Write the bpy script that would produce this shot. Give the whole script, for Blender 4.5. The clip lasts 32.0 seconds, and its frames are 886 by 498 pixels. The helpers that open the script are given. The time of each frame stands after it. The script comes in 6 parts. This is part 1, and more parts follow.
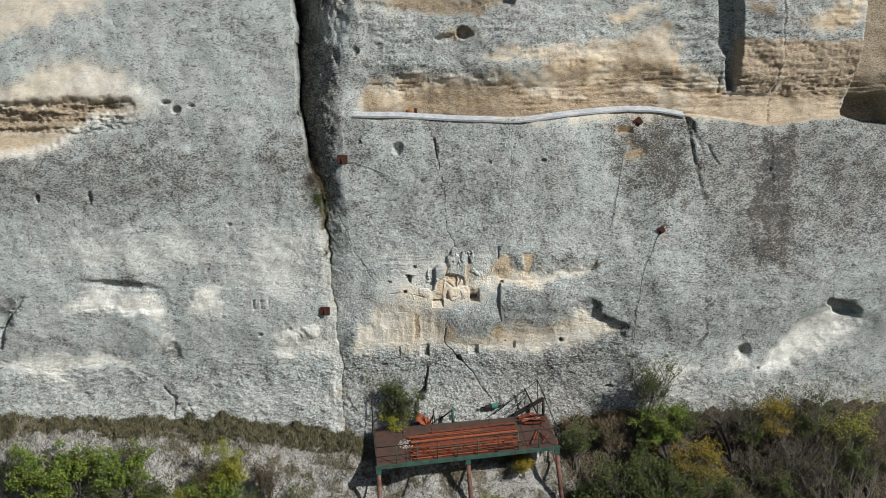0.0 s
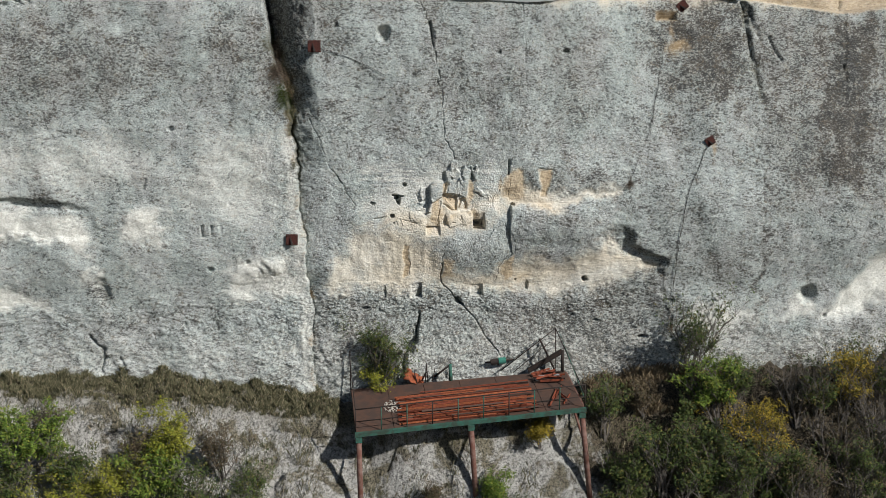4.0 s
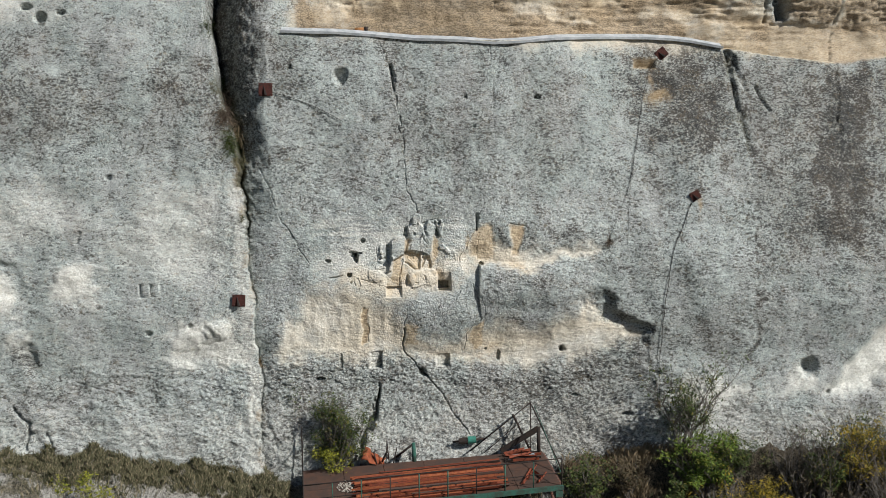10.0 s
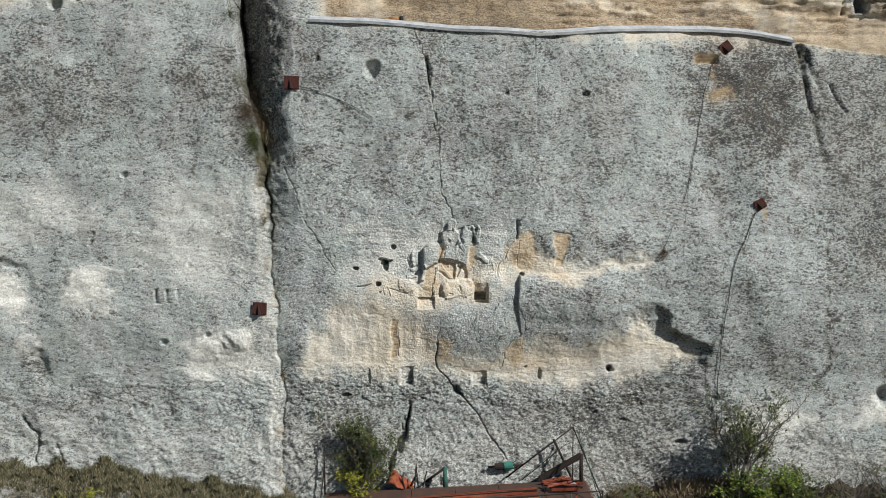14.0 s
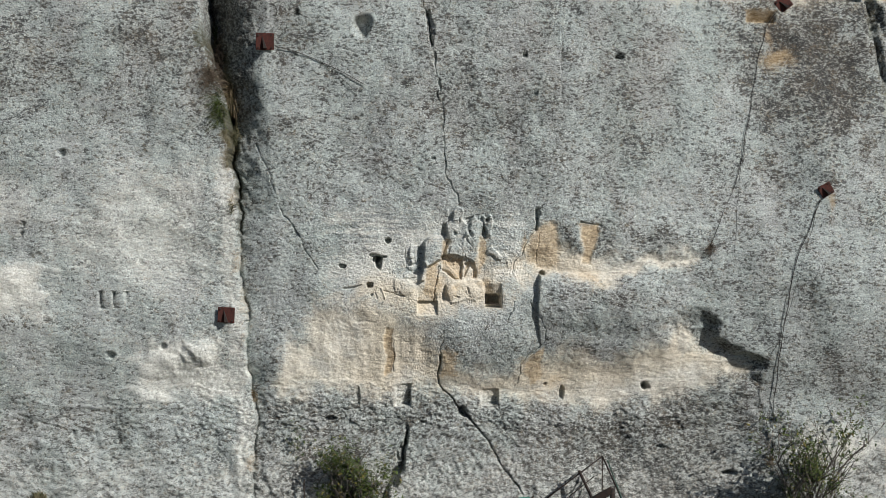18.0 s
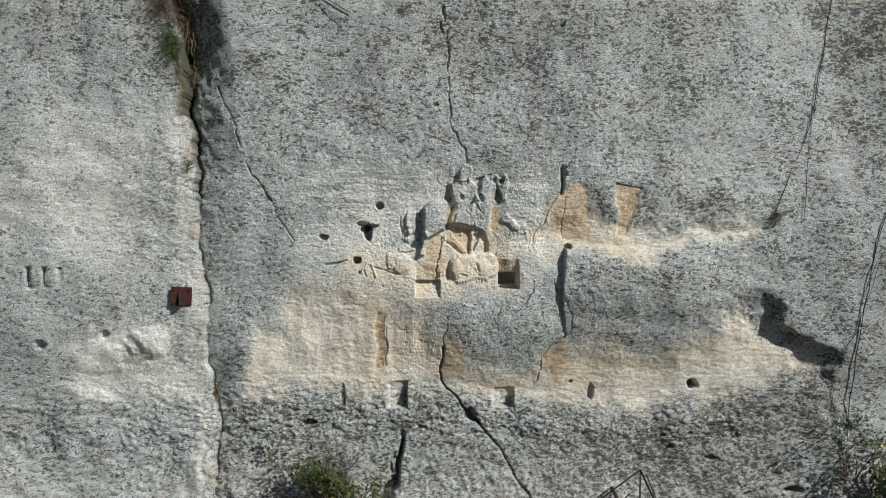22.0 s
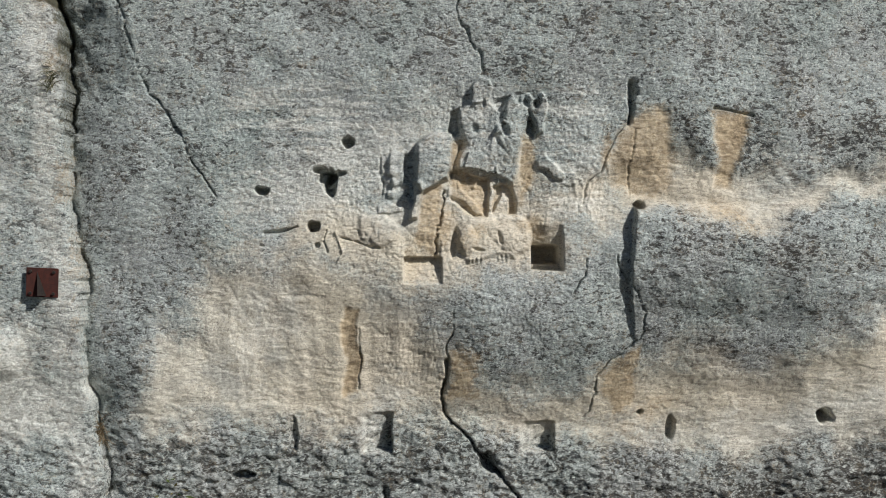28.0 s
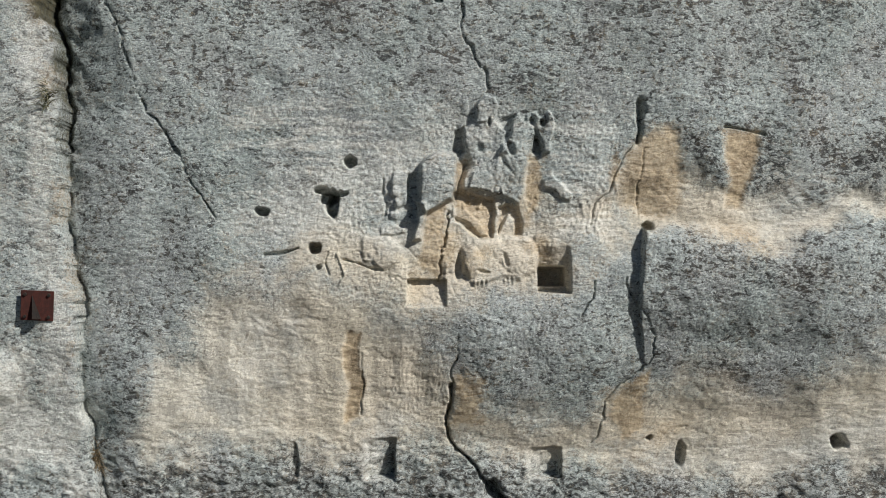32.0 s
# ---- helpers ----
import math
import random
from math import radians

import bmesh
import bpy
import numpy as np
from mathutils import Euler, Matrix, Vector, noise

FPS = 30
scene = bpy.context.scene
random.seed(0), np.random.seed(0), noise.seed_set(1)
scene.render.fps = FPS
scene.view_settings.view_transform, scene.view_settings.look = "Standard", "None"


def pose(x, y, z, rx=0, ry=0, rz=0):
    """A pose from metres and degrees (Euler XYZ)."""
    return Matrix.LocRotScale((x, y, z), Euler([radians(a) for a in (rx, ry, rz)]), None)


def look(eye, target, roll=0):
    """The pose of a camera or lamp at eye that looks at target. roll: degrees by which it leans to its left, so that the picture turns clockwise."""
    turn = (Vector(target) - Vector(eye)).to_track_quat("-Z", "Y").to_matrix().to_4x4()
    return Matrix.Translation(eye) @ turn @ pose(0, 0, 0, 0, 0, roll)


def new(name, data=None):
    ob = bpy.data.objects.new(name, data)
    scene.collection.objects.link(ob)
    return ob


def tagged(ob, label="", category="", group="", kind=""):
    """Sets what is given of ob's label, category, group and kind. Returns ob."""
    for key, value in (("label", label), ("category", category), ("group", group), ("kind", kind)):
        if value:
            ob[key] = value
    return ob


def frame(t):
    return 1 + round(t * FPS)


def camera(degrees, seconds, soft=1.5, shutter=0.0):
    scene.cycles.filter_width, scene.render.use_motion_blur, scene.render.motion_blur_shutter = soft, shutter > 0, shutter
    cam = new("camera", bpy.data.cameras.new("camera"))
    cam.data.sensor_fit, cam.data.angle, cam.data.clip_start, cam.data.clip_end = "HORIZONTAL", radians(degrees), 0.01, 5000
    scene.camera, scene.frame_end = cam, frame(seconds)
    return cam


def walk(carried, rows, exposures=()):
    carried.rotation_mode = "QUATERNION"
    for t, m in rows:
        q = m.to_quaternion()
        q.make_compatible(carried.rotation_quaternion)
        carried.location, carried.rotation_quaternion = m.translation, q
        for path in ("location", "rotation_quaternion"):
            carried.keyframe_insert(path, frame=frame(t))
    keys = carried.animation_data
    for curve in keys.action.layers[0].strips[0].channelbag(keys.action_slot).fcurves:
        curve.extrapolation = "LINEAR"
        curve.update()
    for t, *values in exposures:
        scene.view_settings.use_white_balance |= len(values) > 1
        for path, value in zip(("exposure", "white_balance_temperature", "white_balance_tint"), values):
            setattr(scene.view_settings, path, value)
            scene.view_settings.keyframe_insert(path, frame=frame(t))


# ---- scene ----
cam = camera(39.3, 32.0, soft=0.55)
PATH = [
    (0, (-2.932, -47.349, 20.164), (-2.822, -45.429, 19.615), -0.58),
    (0.5, (-3.076, -46.263, 19.668), (-2.958, -44.346, 19.11), -0.44),
    (1, (-3.256, -45.175, 19.084), (-3.127, -43.26, 18.522), -0.39),
    (1.5, (-3.312, -44.075, 18.385), (-3.177, -42.161, 17.821), -0.26),
    (2, (-3.321, -42.921, 17.608), (-3.181, -41.006, 17.049), -0.24),
    (2.5, (-3.25, -41.732, 16.877), (-3.105, -39.817, 16.317), -0.22),
    (3, (-3.271, -40.629, 16.195), (-3.121, -38.715, 15.635), -0.19),
    (3.5, (-3.234, -39.497, 15.526), (-3.082, -37.583, 14.966), -0.08),
    (5.5, (-3.203, -37.14, 12.933), (-3.045, -35.199, 12.476), -0.17),
    (6, (-3.19, -36.934, 12.477), (-3.03, -34.986, 12.053), -0.16),
    (6.5, (-3.224, -36.767, 11.964), (-3.06, -34.812, 11.577), -0.05),
    (7, (-3.209, -36.668, 11.464), (-3.044, -34.706, 11.113), -0.05),
    (7.5, (-3.152, -36.45, 10.958), (-2.989, -34.481, 10.644), -0.06),
    (8, (-3.062, -35.963, 10.558), (-2.903, -33.99, 10.274), -0.08),
    (8.5, (-3.028, -35.79, 10.439), (-2.869, -33.814, 10.173), -0.08),
    (9, (-2.726, -35.91, 10.497), (-2.569, -33.934, 10.232), -0.09),
    (9.5, (-2.264, -35.957, 10.543), (-2.109, -33.981, 10.275), -0.1),
    (10, (-1.721, -36.078, 10.601), (-1.572, -34.102, 10.33), -0.13),
    (10.5, (-1.204, -36.174, 10.595), (-1.062, -34.198, 10.323), -0.16),
    (11, (-0.786, -36.212, 10.546), (-0.662, -34.234, 10.276), -0.24),
    (11.5, (-0.367, -36.266, 10.617), (-0.363, -34.285, 10.343), 0.52),
    (12, (-0.173, -36.305, 10.69), (-0.172, -34.324, 10.415), 0.5),
    (12.5, (-0.126, -36.159, 10.763), (-0.123, -34.178, 10.485), 0.51),
    (13, (-0.116, -35.433, 10.765), (-0.113, -33.452, 10.494), 0.51),
    (13.5, (-0.101, -34.311, 10.668), (-0.096, -32.327, 10.411), 0.42),
    (14, (-0.049, -33.308, 10.388), (-0.047, -31.326, 10.12), 0.41),
    (14.5, (-0.144, -32.812, 10.08), (-0.134, -30.834, 9.786), 0.55),
    (16.5, (-0.387, -31.561, 9.516), (-0.363, -29.581, 9.234), 0.61),
    (17, (-0.497, -30.748, 9.395), (-0.468, -28.767, 9.121), 0.73),
    (17.5, (-0.696, -29.35, 9.385), (-0.655, -27.369, 9.116), 0.59),
    (18, (-0.785, -27.73, 9.469), (-0.737, -25.749, 9.203), 0.62),
    (18.5, (-0.685, -26.209, 9.671), (-0.641, -24.227, 9.404), 0.5),
    (19, (-0.514, -25.17, 9.822), (-0.487, -23.188, 9.553), 0.52),
    (19.5, (-0.611, -24.579, 9.646), (-0.579, -22.598, 9.368), 0.44),
    (20, (-0.645, -24.099, 9.186), (-0.608, -22.125, 8.869), 0.67),
    (20.5, (-0.727, -23.84, 8.854), (-0.684, -21.865, 8.541), 0.8),
    (21, (-0.629, -23.433, 8.673), (-0.594, -21.456, 8.371), 0.76),
    (21.5, (-0.667, -22.917, 8.598), (-0.627, -20.941, 8.292), 0.78),
    (22, (-0.673, -22.668, 8.592), (-0.63, -20.691, 8.291), 0.79),
    (22.5, (-0.686, -22.659, 8.58), (-0.64, -20.683, 8.276), 0.81),
    (23, (-0.695, -22.177, 8.454), (-0.649, -20.201, 8.147), 0.81),
    (23.5, (-0.736, -21.255, 8.398), (-0.684, -19.278, 8.102), 0.74),
    (24, (-0.756, -20.198, 8.381), (-0.7, -18.22, 8.088), 0.75),
    (24.5, (-0.705, -19.181, 8.395), (-0.652, -17.203, 8.103), 0.64),
    (25, (-0.726, -18.645, 8.507), (-0.669, -16.667, 8.214), 0.66),
    (25.5, (-0.705, -18.516, 8.463), (-0.651, -16.538, 8.172), 0.64),
    (26, (-0.637, -18.419, 8.067), (-0.59, -16.443, 7.762), 0.61),
    (26.5, (-0.55, -18.212, 7.643), (-0.51, -16.239, 7.316), 0.88),
    (28.5, (-0.466, -13.33, 6.591), (-0.433, -11.35, 6.315), 0.65),
    (29, (-0.497, -11.996, 6.438), (-0.46, -10.016, 6.156), 0.57),
    (29.5, (-0.558, -11.193, 6.388), (-0.508, -9.215, 6.094), 0.63),
    (30, (-0.537, -11.169, 6.416), (-0.488, -9.191, 6.124), 0.62),
    (30.5, (-0.482, -11.149, 6.444), (-0.437, -9.171, 6.154), 0.6),
    (31, (-0.487, -11.117, 6.456), (-0.44, -9.138, 6.174), 0.61),
    (31.5, (-0.478, -12.308, 6.623), (-0.441, -10.327, 6.35), 0.57),
    (32, (-0.479, -14.469, 6.79), (-0.45, -12.486, 6.534), 0.63),
]
walk(cam, [(t, look(eye, target, roll)) for t, eye, target, roll in PATH], [(0.0, 0.08), (6.0, 0.08), (14.0, 0.06), (22.0, -0.05), (29.0, -0.18), (31.0, -0.20), (32.0, -0.16)])

# ---- world and sun ----
SUN_AZ, SUN_EL = 47.0, 38.0
sun_dir = Vector((math.sin(radians(SUN_AZ)) * math.cos(radians(SUN_EL)), -math.cos(radians(SUN_AZ)) * math.cos(radians(SUN_EL)), math.sin(radians(SUN_EL))))
world = bpy.data.worlds.new("sky")
scene.world = world
world.use_nodes = True
wt = world.node_tree
sky = wt.nodes.new("ShaderNodeTexSky")
sky.sky_type, sky.sun_disc = "NISHITA", False
sky.ozone_density, sky.dust_density = 2.2, 0.6
sky.sun_elevation, sky.sun_rotation = radians(SUN_EL), radians(180.0 - SUN_AZ)
wt.links.new(sky.outputs[0], wt.nodes["Background"].inputs[0])
wt.nodes["Background"].inputs[1].default_value = 0.050
sun = new("sun", bpy.data.lights.new("sun", "SUN"))
sun.data.energy, sun.data.angle, sun.data.color = 4.9, radians(0.6), (0.985, 0.95, 0.90)
sun.matrix_world = look(tuple(sun_dir * 100), (0, 0, 0))


# ---- material helpers ----
class Nodes:
    def __init__(self, name):
        self.mat = bpy.data.materials.new(name)
        self.mat.use_nodes = True
        self.tree = self.mat.node_tree
        self.bsdf = self.tree.nodes["Principled BSDF"]
        self.coords = self.add("ShaderNodeTexCoord").outputs["Object"]

    def add(self, kind):
        return self.tree.nodes.new(kind)

    def put(self, socket, value):
        if isinstance(value, bpy.types.NodeSocket):
            self.tree.links.new(value, socket)
        elif isinstance(value, tuple) and len(value) == 3 and socket.type == "RGBA":
            socket.default_value = (*value, 1.0)
        else:
            socket.default_value = value

    def noise(self, scale, detail=4.0, rough=0.6, stretch=None, warp=0.0):
        n = self.add("ShaderNodeTexNoise")
        n.inputs["Scale"].default_value, n.inputs["Detail"].default_value = scale, detail
        n.inputs["Roughness"].default_value, n.inputs["Distortion"].default_value = rough, warp
        src = self.coords
        if stretch:
            m = self.add("ShaderNodeMapping")
            m.inputs["Scale"].default_value = stretch
            self.put(m.inputs["Vector"], src)
            src = m.outputs[0]
        self.put(n.inputs["Vector"], src)
        return n.outputs["Fac"]

    def cells(self, scale, feature="F1", stretch=None):
        v = self.add("ShaderNodeTexVoronoi")
        v.feature = feature
        v.inputs["Scale"].default_value = scale
        src = self.coords
        if stretch:
            m = self.add("ShaderNodeMapping")
            m.inputs["Scale"].default_value = stretch
            self.put(m.inputs["Vector"], src)
            src = m.outputs[0]
        self.put(v.inputs["Vector"], src)
        return v.outputs["Distance"]

    def grains(self, scale, jitter, stretch=(1.0, 1.0, 1.0)):
        """One random value for each small irregular grain."""
        n = self.add("ShaderNodeTexNoise")
        n.inputs["Scale"].default_value, n.inputs["Detail"].default_value = scale * 0.8, 3.0
        self.put(n.inputs["Vector"], self.coords)
        v = self.add("ShaderNodeVectorMath")
        v.operation = "MULTIPLY_ADD"
        self.put(v.inputs[0], n.outputs["Color"])
        v.inputs[1].default_value = (jitter / scale,) * 3
        self.put(v.inputs[2], self.coords)
        m = self.add("ShaderNodeMapping")
        m.inputs["Scale"].default_value = stretch
        self.put(m.inputs["Vector"], v.outputs[0])
        c = self.add("ShaderNodeTexVoronoi")
        c.inputs["Scale"].default_value = scale
        self.put(c.inputs["Vector"], m.outputs[0])
        s = self.add("ShaderNodeSeparateColor")
        self.put(s.inputs[0], c.outputs["Color"])
        return s.outputs[0]

    def math(self, op, a, b=0.0, c=0.0):
        m = self.add("ShaderNodeMath")
        m.operation = op
        for s, v in zip(m.inputs, (a, b, c)):
            self.put(s, v)
        return m.outputs[0]

    def span(self, value, lo, hi, out_lo=0.0, out_hi=1.0):
        m = self.add("ShaderNodeMapRange")
        m.interpolation_type = "SMOOTHSTEP"
        for s, v in zip(m.inputs, (value, lo, hi, out_lo, out_hi)):
            self.put(s, v)
        return m.outputs[0]

    def mix(self, fac, a, b, blend="MIX"):
        m = self.add("ShaderNodeMix")
        m.data_type, m.blend_type = "RGBA", blend
        self.put(m.inputs["Factor"], fac)
        self.put([s for s in m.inputs if s.name == "A" and s.type == "RGBA"][0], a)
        self.put([s for s in m.inputs if s.name == "B" and s.type == "RGBA"][0], b)
        return [s for s in m.outputs if s.type == "RGBA"][0]

    def attribute(self, name):
        a = self.add("ShaderNodeAttribute")
        a.attribute_name = name
        s = self.add("ShaderNodeSeparateColor")
        self.put(s.inputs[0], a.outputs["Color"])
        return s.outputs[0], s.outputs[1], s.outputs[2]

    def random(self):
        return self.add("ShaderNodeObjectInfo").outputs["Random"]

    def island(self):
        return self.add("ShaderNodeNewGeometry").outputs["Random Per Island"]

    def bump(self, height, strength, distance, under=None):
        b = self.add("ShaderNodeBump")
        b.inputs["Strength"].default_value, b.inputs["Distance"].default_value = strength, distance
        self.put(b.inputs["Height"], height)
        if under is not None:
            self.put(b.inputs["Normal"], under)
        return b.outputs[0]

    def done(self, color, rough=0.9, metal=0.0, normal=None):
        self.put(self.bsdf.inputs["Base Color"], color)
        self.put(self.bsdf.inputs["Roughness"], rough)
        self.bsdf.inputs["Metallic"].default_value = metal
        self.bsdf.inputs["Specular IOR Level"].default_value = 0.25
        if normal is not None:
            self.put(self.bsdf.inputs["Normal"], normal)
        return self.mat


def rock_material():
    n = Nodes("limestone")
    tan, white, dark = n.attribute("zone_a")
    ochre, rust, moss = n.attribute("zone_b")
    brown = n.attribute("zone_c")[0]
    big = n.noise(0.45, 5, 0.62)
    hue = n.noise(0.9, 4, 0.6, (1.0, 1.0, 0.6))
    mid = n.noise(3.2, 8, 0.76)
    fine = n.noise(9.0, 9, 0.84, (0.84, 0.84, 1.18))
    grit = n.noise(55.0, 6, 0.85, (0.78, 0.78, 1.25))
    chip = n.math("ADD", n.math("MULTIPLY", n.grains(25.0, 1.8), 0.46), n.math("MULTIPLY", n.grains(75.0, 1.5), 0.54))
    bed = n.noise(3.0, 6, 0.7, (0.35, 0.35, 4.0))
    laid = n.noise(9.0, 6, 0.72, (0.60, 0.60, 2.1))
    seam = n.noise(17.0, 3, 0.62, (0.45, 0.45, 2.4), 0.4)
    stain = n.noise(1.5, 6, 0.68)
    speck = n.math("ADD", n.math("ADD", n.math("MULTIPLY", fine, 0.46), n.math("MULTIPLY", grit, 0.36)), n.math("MULTIPLY_ADD", chip, 0.20, -0.01))
    crust = n.noise(14.5, 3.5, 0.63, (0.78, 0.78, 1.35), 0.5)
    pock = n.noise(44.0, 2.5, 0.6, (0.80, 0.80, 1.30), 0.4)
    tone = n.noise(27.0, 3, 0.65, (0.85, 0.85, 1.2), 0.3)
    drift = n.noise(2.1, 6, 0.7, (0.8, 0.8, 1.2))
    # pale weathered skin
    base = n.mix(n.span(hue, 0.38, 0.62), (0.330, 0.386, 0.372), (0.372, 0.392, 0.388))
    base = n.mix(n.span(big, 0.38, 0.66, 0.0, 0.8), base, (0.450, 0.508, 0.500))
    base = n.mix(n.span(mid, 0.47, 0.34, 0.0, 0.35), base, (0.180, 0.192, 0.196))
    base = n.mix(n.span(n.math("MULTIPLY_ADD", grit, 0.35, n.math("MULTIPLY", tone, 0.65)), 0.38, 0.62), n.mix(0.38, base, (0.060, 0.068, 0.072)), n.mix(0.16, base, (0.75, 0.80, 0.78)))
    base = n.mix(n.span(laid, 0.60, 0.72, 0.0, 0.35), base, (0.68, 0.70, 0.67))
    base = n.mix(n.span(dark, 0.1, 1.5, 0.0, 0.70), base, n.mix(n.span(tone, 0.38, 0.62), (0.120, 0.115, 0.102), (0.300, 0.292, 0.262)))
    # black crust in flecks, dense where it has spread and where shade is painted in
    cover = n.math("MULTIPLY_ADD", dark, 0.094, n.math("MULTIPLY", n.math("SUBTRACT", drift, 0.5), 0.42))
    fleck = n.span(n.math("SUBTRACT", crust, cover), 0.445, 0.365)
    dot = n.span(n.math("MULTIPLY_ADD", cover, -0.7, pock), 0.445, 0.375)
    black = n.mix(n.span(hue, 0.35, 0.65), (0.034, 0.036, 0.038), (0.050, 0.045, 0.040))
    grey = n.mix(n.math("MULTIPLY", dot, 0.58), base, black)
    grey = n.mix(n.math("MULTIPLY", fleck, n.span(dark, 0.0, 1.4, 0.65, 0.88)), grey, black)
    grey = n.mix(n.span(pock, 0.57, 0.65, 0.0, 0.55), grey, (0.72, 0.75, 0.71))
    # freshly broken stone
    cream = n.mix(n.span(mid, 0.36, 0.64), (0.590, 0.520, 0.400), (0.715, 0.660, 0.545))
    cream = n.mix(n.span(hue, 0.42, 0.60, 0.0, 0.45), cream, (0.600, 0.535, 0.440))
    cream = n.mix(n.span(speck, 0.53, 0.60, 0.0, 0.5), cream, (0.80, 0.76, 0.68))
    cream = n.mix(n.span(laid, 0.45, 0.35, 0.0, 0.42), cream, (0.420, 0.360, 0.285))
    cream = n.mix(n.span(mid, 0.44, 0.34, 0.0, 0.40), cream, (0.380, 0.360, 0.325))
    cream = n.mix(n.span(speck, 0.44, 0.37, 0.0, 0.60), cream, (0.28, 0.235, 0.180))
    cream = n.mix(n.span(seam, 0.43, 0.36, 0.0, 0.55), cream, (0.300, 0.255, 0.195))
    cream = n.mix(n.span(pock, 0.45, 0.36, 0.0, 0.50), cream, (0.260, 0.230, 0.185))
    cream = n.mix(n.span(stain, 0.50, 0.62, 0.0, 0.50), cream, n.mix(n.span(tone, 0.4, 0.6), (0.340, 0.345, 0.325), (0.560, 0.560, 0.520)))
    ragged = n.math("SUBTRACT", n.math("ADD", n.math("MULTIPLY", mid, 0.40), n.math("MULTIPLY", speck, 1.2)), 0.80)

    def edge(a, w):
        return n.span(n.math("ADD", a, n.math("MULTIPLY", ragged, w)), 0.05, 1.00)

    col = grey
    col = n.mix(n.math("MULTIPLY", edge(tan, 1.5), 0.93), col, cream)
    col = n.mix(n.math("MULTIPLY", edge(white, 1.7), 0.90), col, n.mix(n.span(seam, 0.42, 0.35, 0.0, 0.50), n.mix(n.span(n.math("MULTIPLY_ADD", tone, 0.5, n.math("MULTIPLY", speck, 0.5)), 0.41, 0.53), (0.50, 0.50, 0.45), (0.80, 0.80, 0.75)), (0.29, 0.295, 0.28)))
    col = n.mix(n.math("MULTIPLY", fleck, n.math("MULTIPLY", n.span(white, 0.15, 0.9, 0.50, 0.20), n.span(tan, 0.2, 0.8, 1.0, 0.25))), col, black)
    col = n.mix(n.math("MULTIPLY", edge(ochre, 1.8), 0.66), col, n.mix(n.span(laid, 0.38, 0.62), (0.300, 0.200, 0.098), (0.590, 0.450, 0.272)))
    col = n.mix(n.math("MULTIPLY", edge(brown, 1.5), 0.85), col, n.mix(n.span(n.math("ADD", n.math("MULTIPLY", tone, 0.55), n.math("MULTIPLY", seam, 0.45)), 0.40, 0.60), (0.090, 0.068, 0.045), (0.400, 0.310, 0.205)))
    col = n.mix(n.math("MULTIPLY", edge(rust, 2.6), 0.6), col, (0.36, 0.25, 0.13))
    col = n.mix(n.math("MULTIPLY", edge(moss, 2.6), 0.85), col, n.mix(n.span(fine, 0.4, 0.6), (0.022, 0.026, 0.014), (0.085, 0.078, 0.040)))
    height = n.math("ADD", n.math("ADD", n.math("MULTIPLY", fine, 0.30), n.math("MULTIPLY", grit, 0.18)), n.math("ADD", n.math("MULTIPLY", crust, 0.30), n.math("ADD", n.math("MULTIPLY", pock, 0.16), n.math("MULTIPLY", tone, 0.20))))
    smooth_ = n.math("SUBTRACT", 1.0, n.math("MULTIPLY", tan, 0.42))
    nor = n.bump(n.math("MULTIPLY", height, smooth_), 1.0, 0.054, n.bump(bed, 0.15, 0.03))
    return n.done(col, 0.95, 0.0, nor)


def soil_material():
    n = Nodes("stony_slope")
    mid, fine = n.noise(1.6, 7, 0.7, None, 0.6), n.noise(11.0, 8, 0.82)
    chip = n.grains(40.0, 1.5)
    speck = n.math("MULTIPLY_ADD", chip, 0.25, n.math("MULTIPLY", fine, 0.75))
    split = n.add("ShaderNodeSeparateXYZ")
    n.put(split.inputs[0], n.coords)
    # right slope darkened to earth, for leaf litter and for shade painted in
    litter_shade = n.math("ADD", n.math("ADD", n.span(split.outputs[0], 3.2, 6.5, 0.0, 0.55), n.span(split.outputs[1], -6.0, -8.5, 0.0, 1.2)), n.math("MULTIPLY", n.math("SUBTRACT", mid, 0.5), 1.6))
    stone = n.mix(n.span(fine, 0.36, 0.62), (0.150, 0.148, 0.138), (0.520, 0.512, 0.485))
    stone = n.mix(n.span(speck, 0.43, 0.36, 0.0, 0.8), stone, (0.050, 0.049, 0.045))
    # earth also covers the unseen ground past y -6 to cut bounced light
    earth = n.mix(n.span(speck, 0.40, 0.60), (0.022, 0.019, 0.013), (0.135, 0.112, 0.078))
    stone = n.mix(n.span(chip, 0.72, 0.86, 0.0, 0.6), stone, (0.66, 0.65, 0.61))
    weeds = n.noise(0.85, 6, 0.7, None, 0.5)
    dry = n.mix(n.span(speck, 0.40, 0.58), (0.040, 0.038, 0.022), (0.185, 0.160, 0.100))
    stone = n.mix(n.span(weeds, 0.49, 0.58, 0.0, 0.85), stone, dry)
    stone = n.mix(n.span(split.outputs[1], -1.9, -1.2, 0.0, 0.8), stone, dry)
    col = n.mix(n.span(litter_shade, 0.05, 0.30), stone, earth)
    nor = n.bump(n.math("ADD", mid, n.math("MULTIPLY", speck, 0.8)), 1.0, 0.14)
    return n.done(col, 0.97, 0.0, nor)


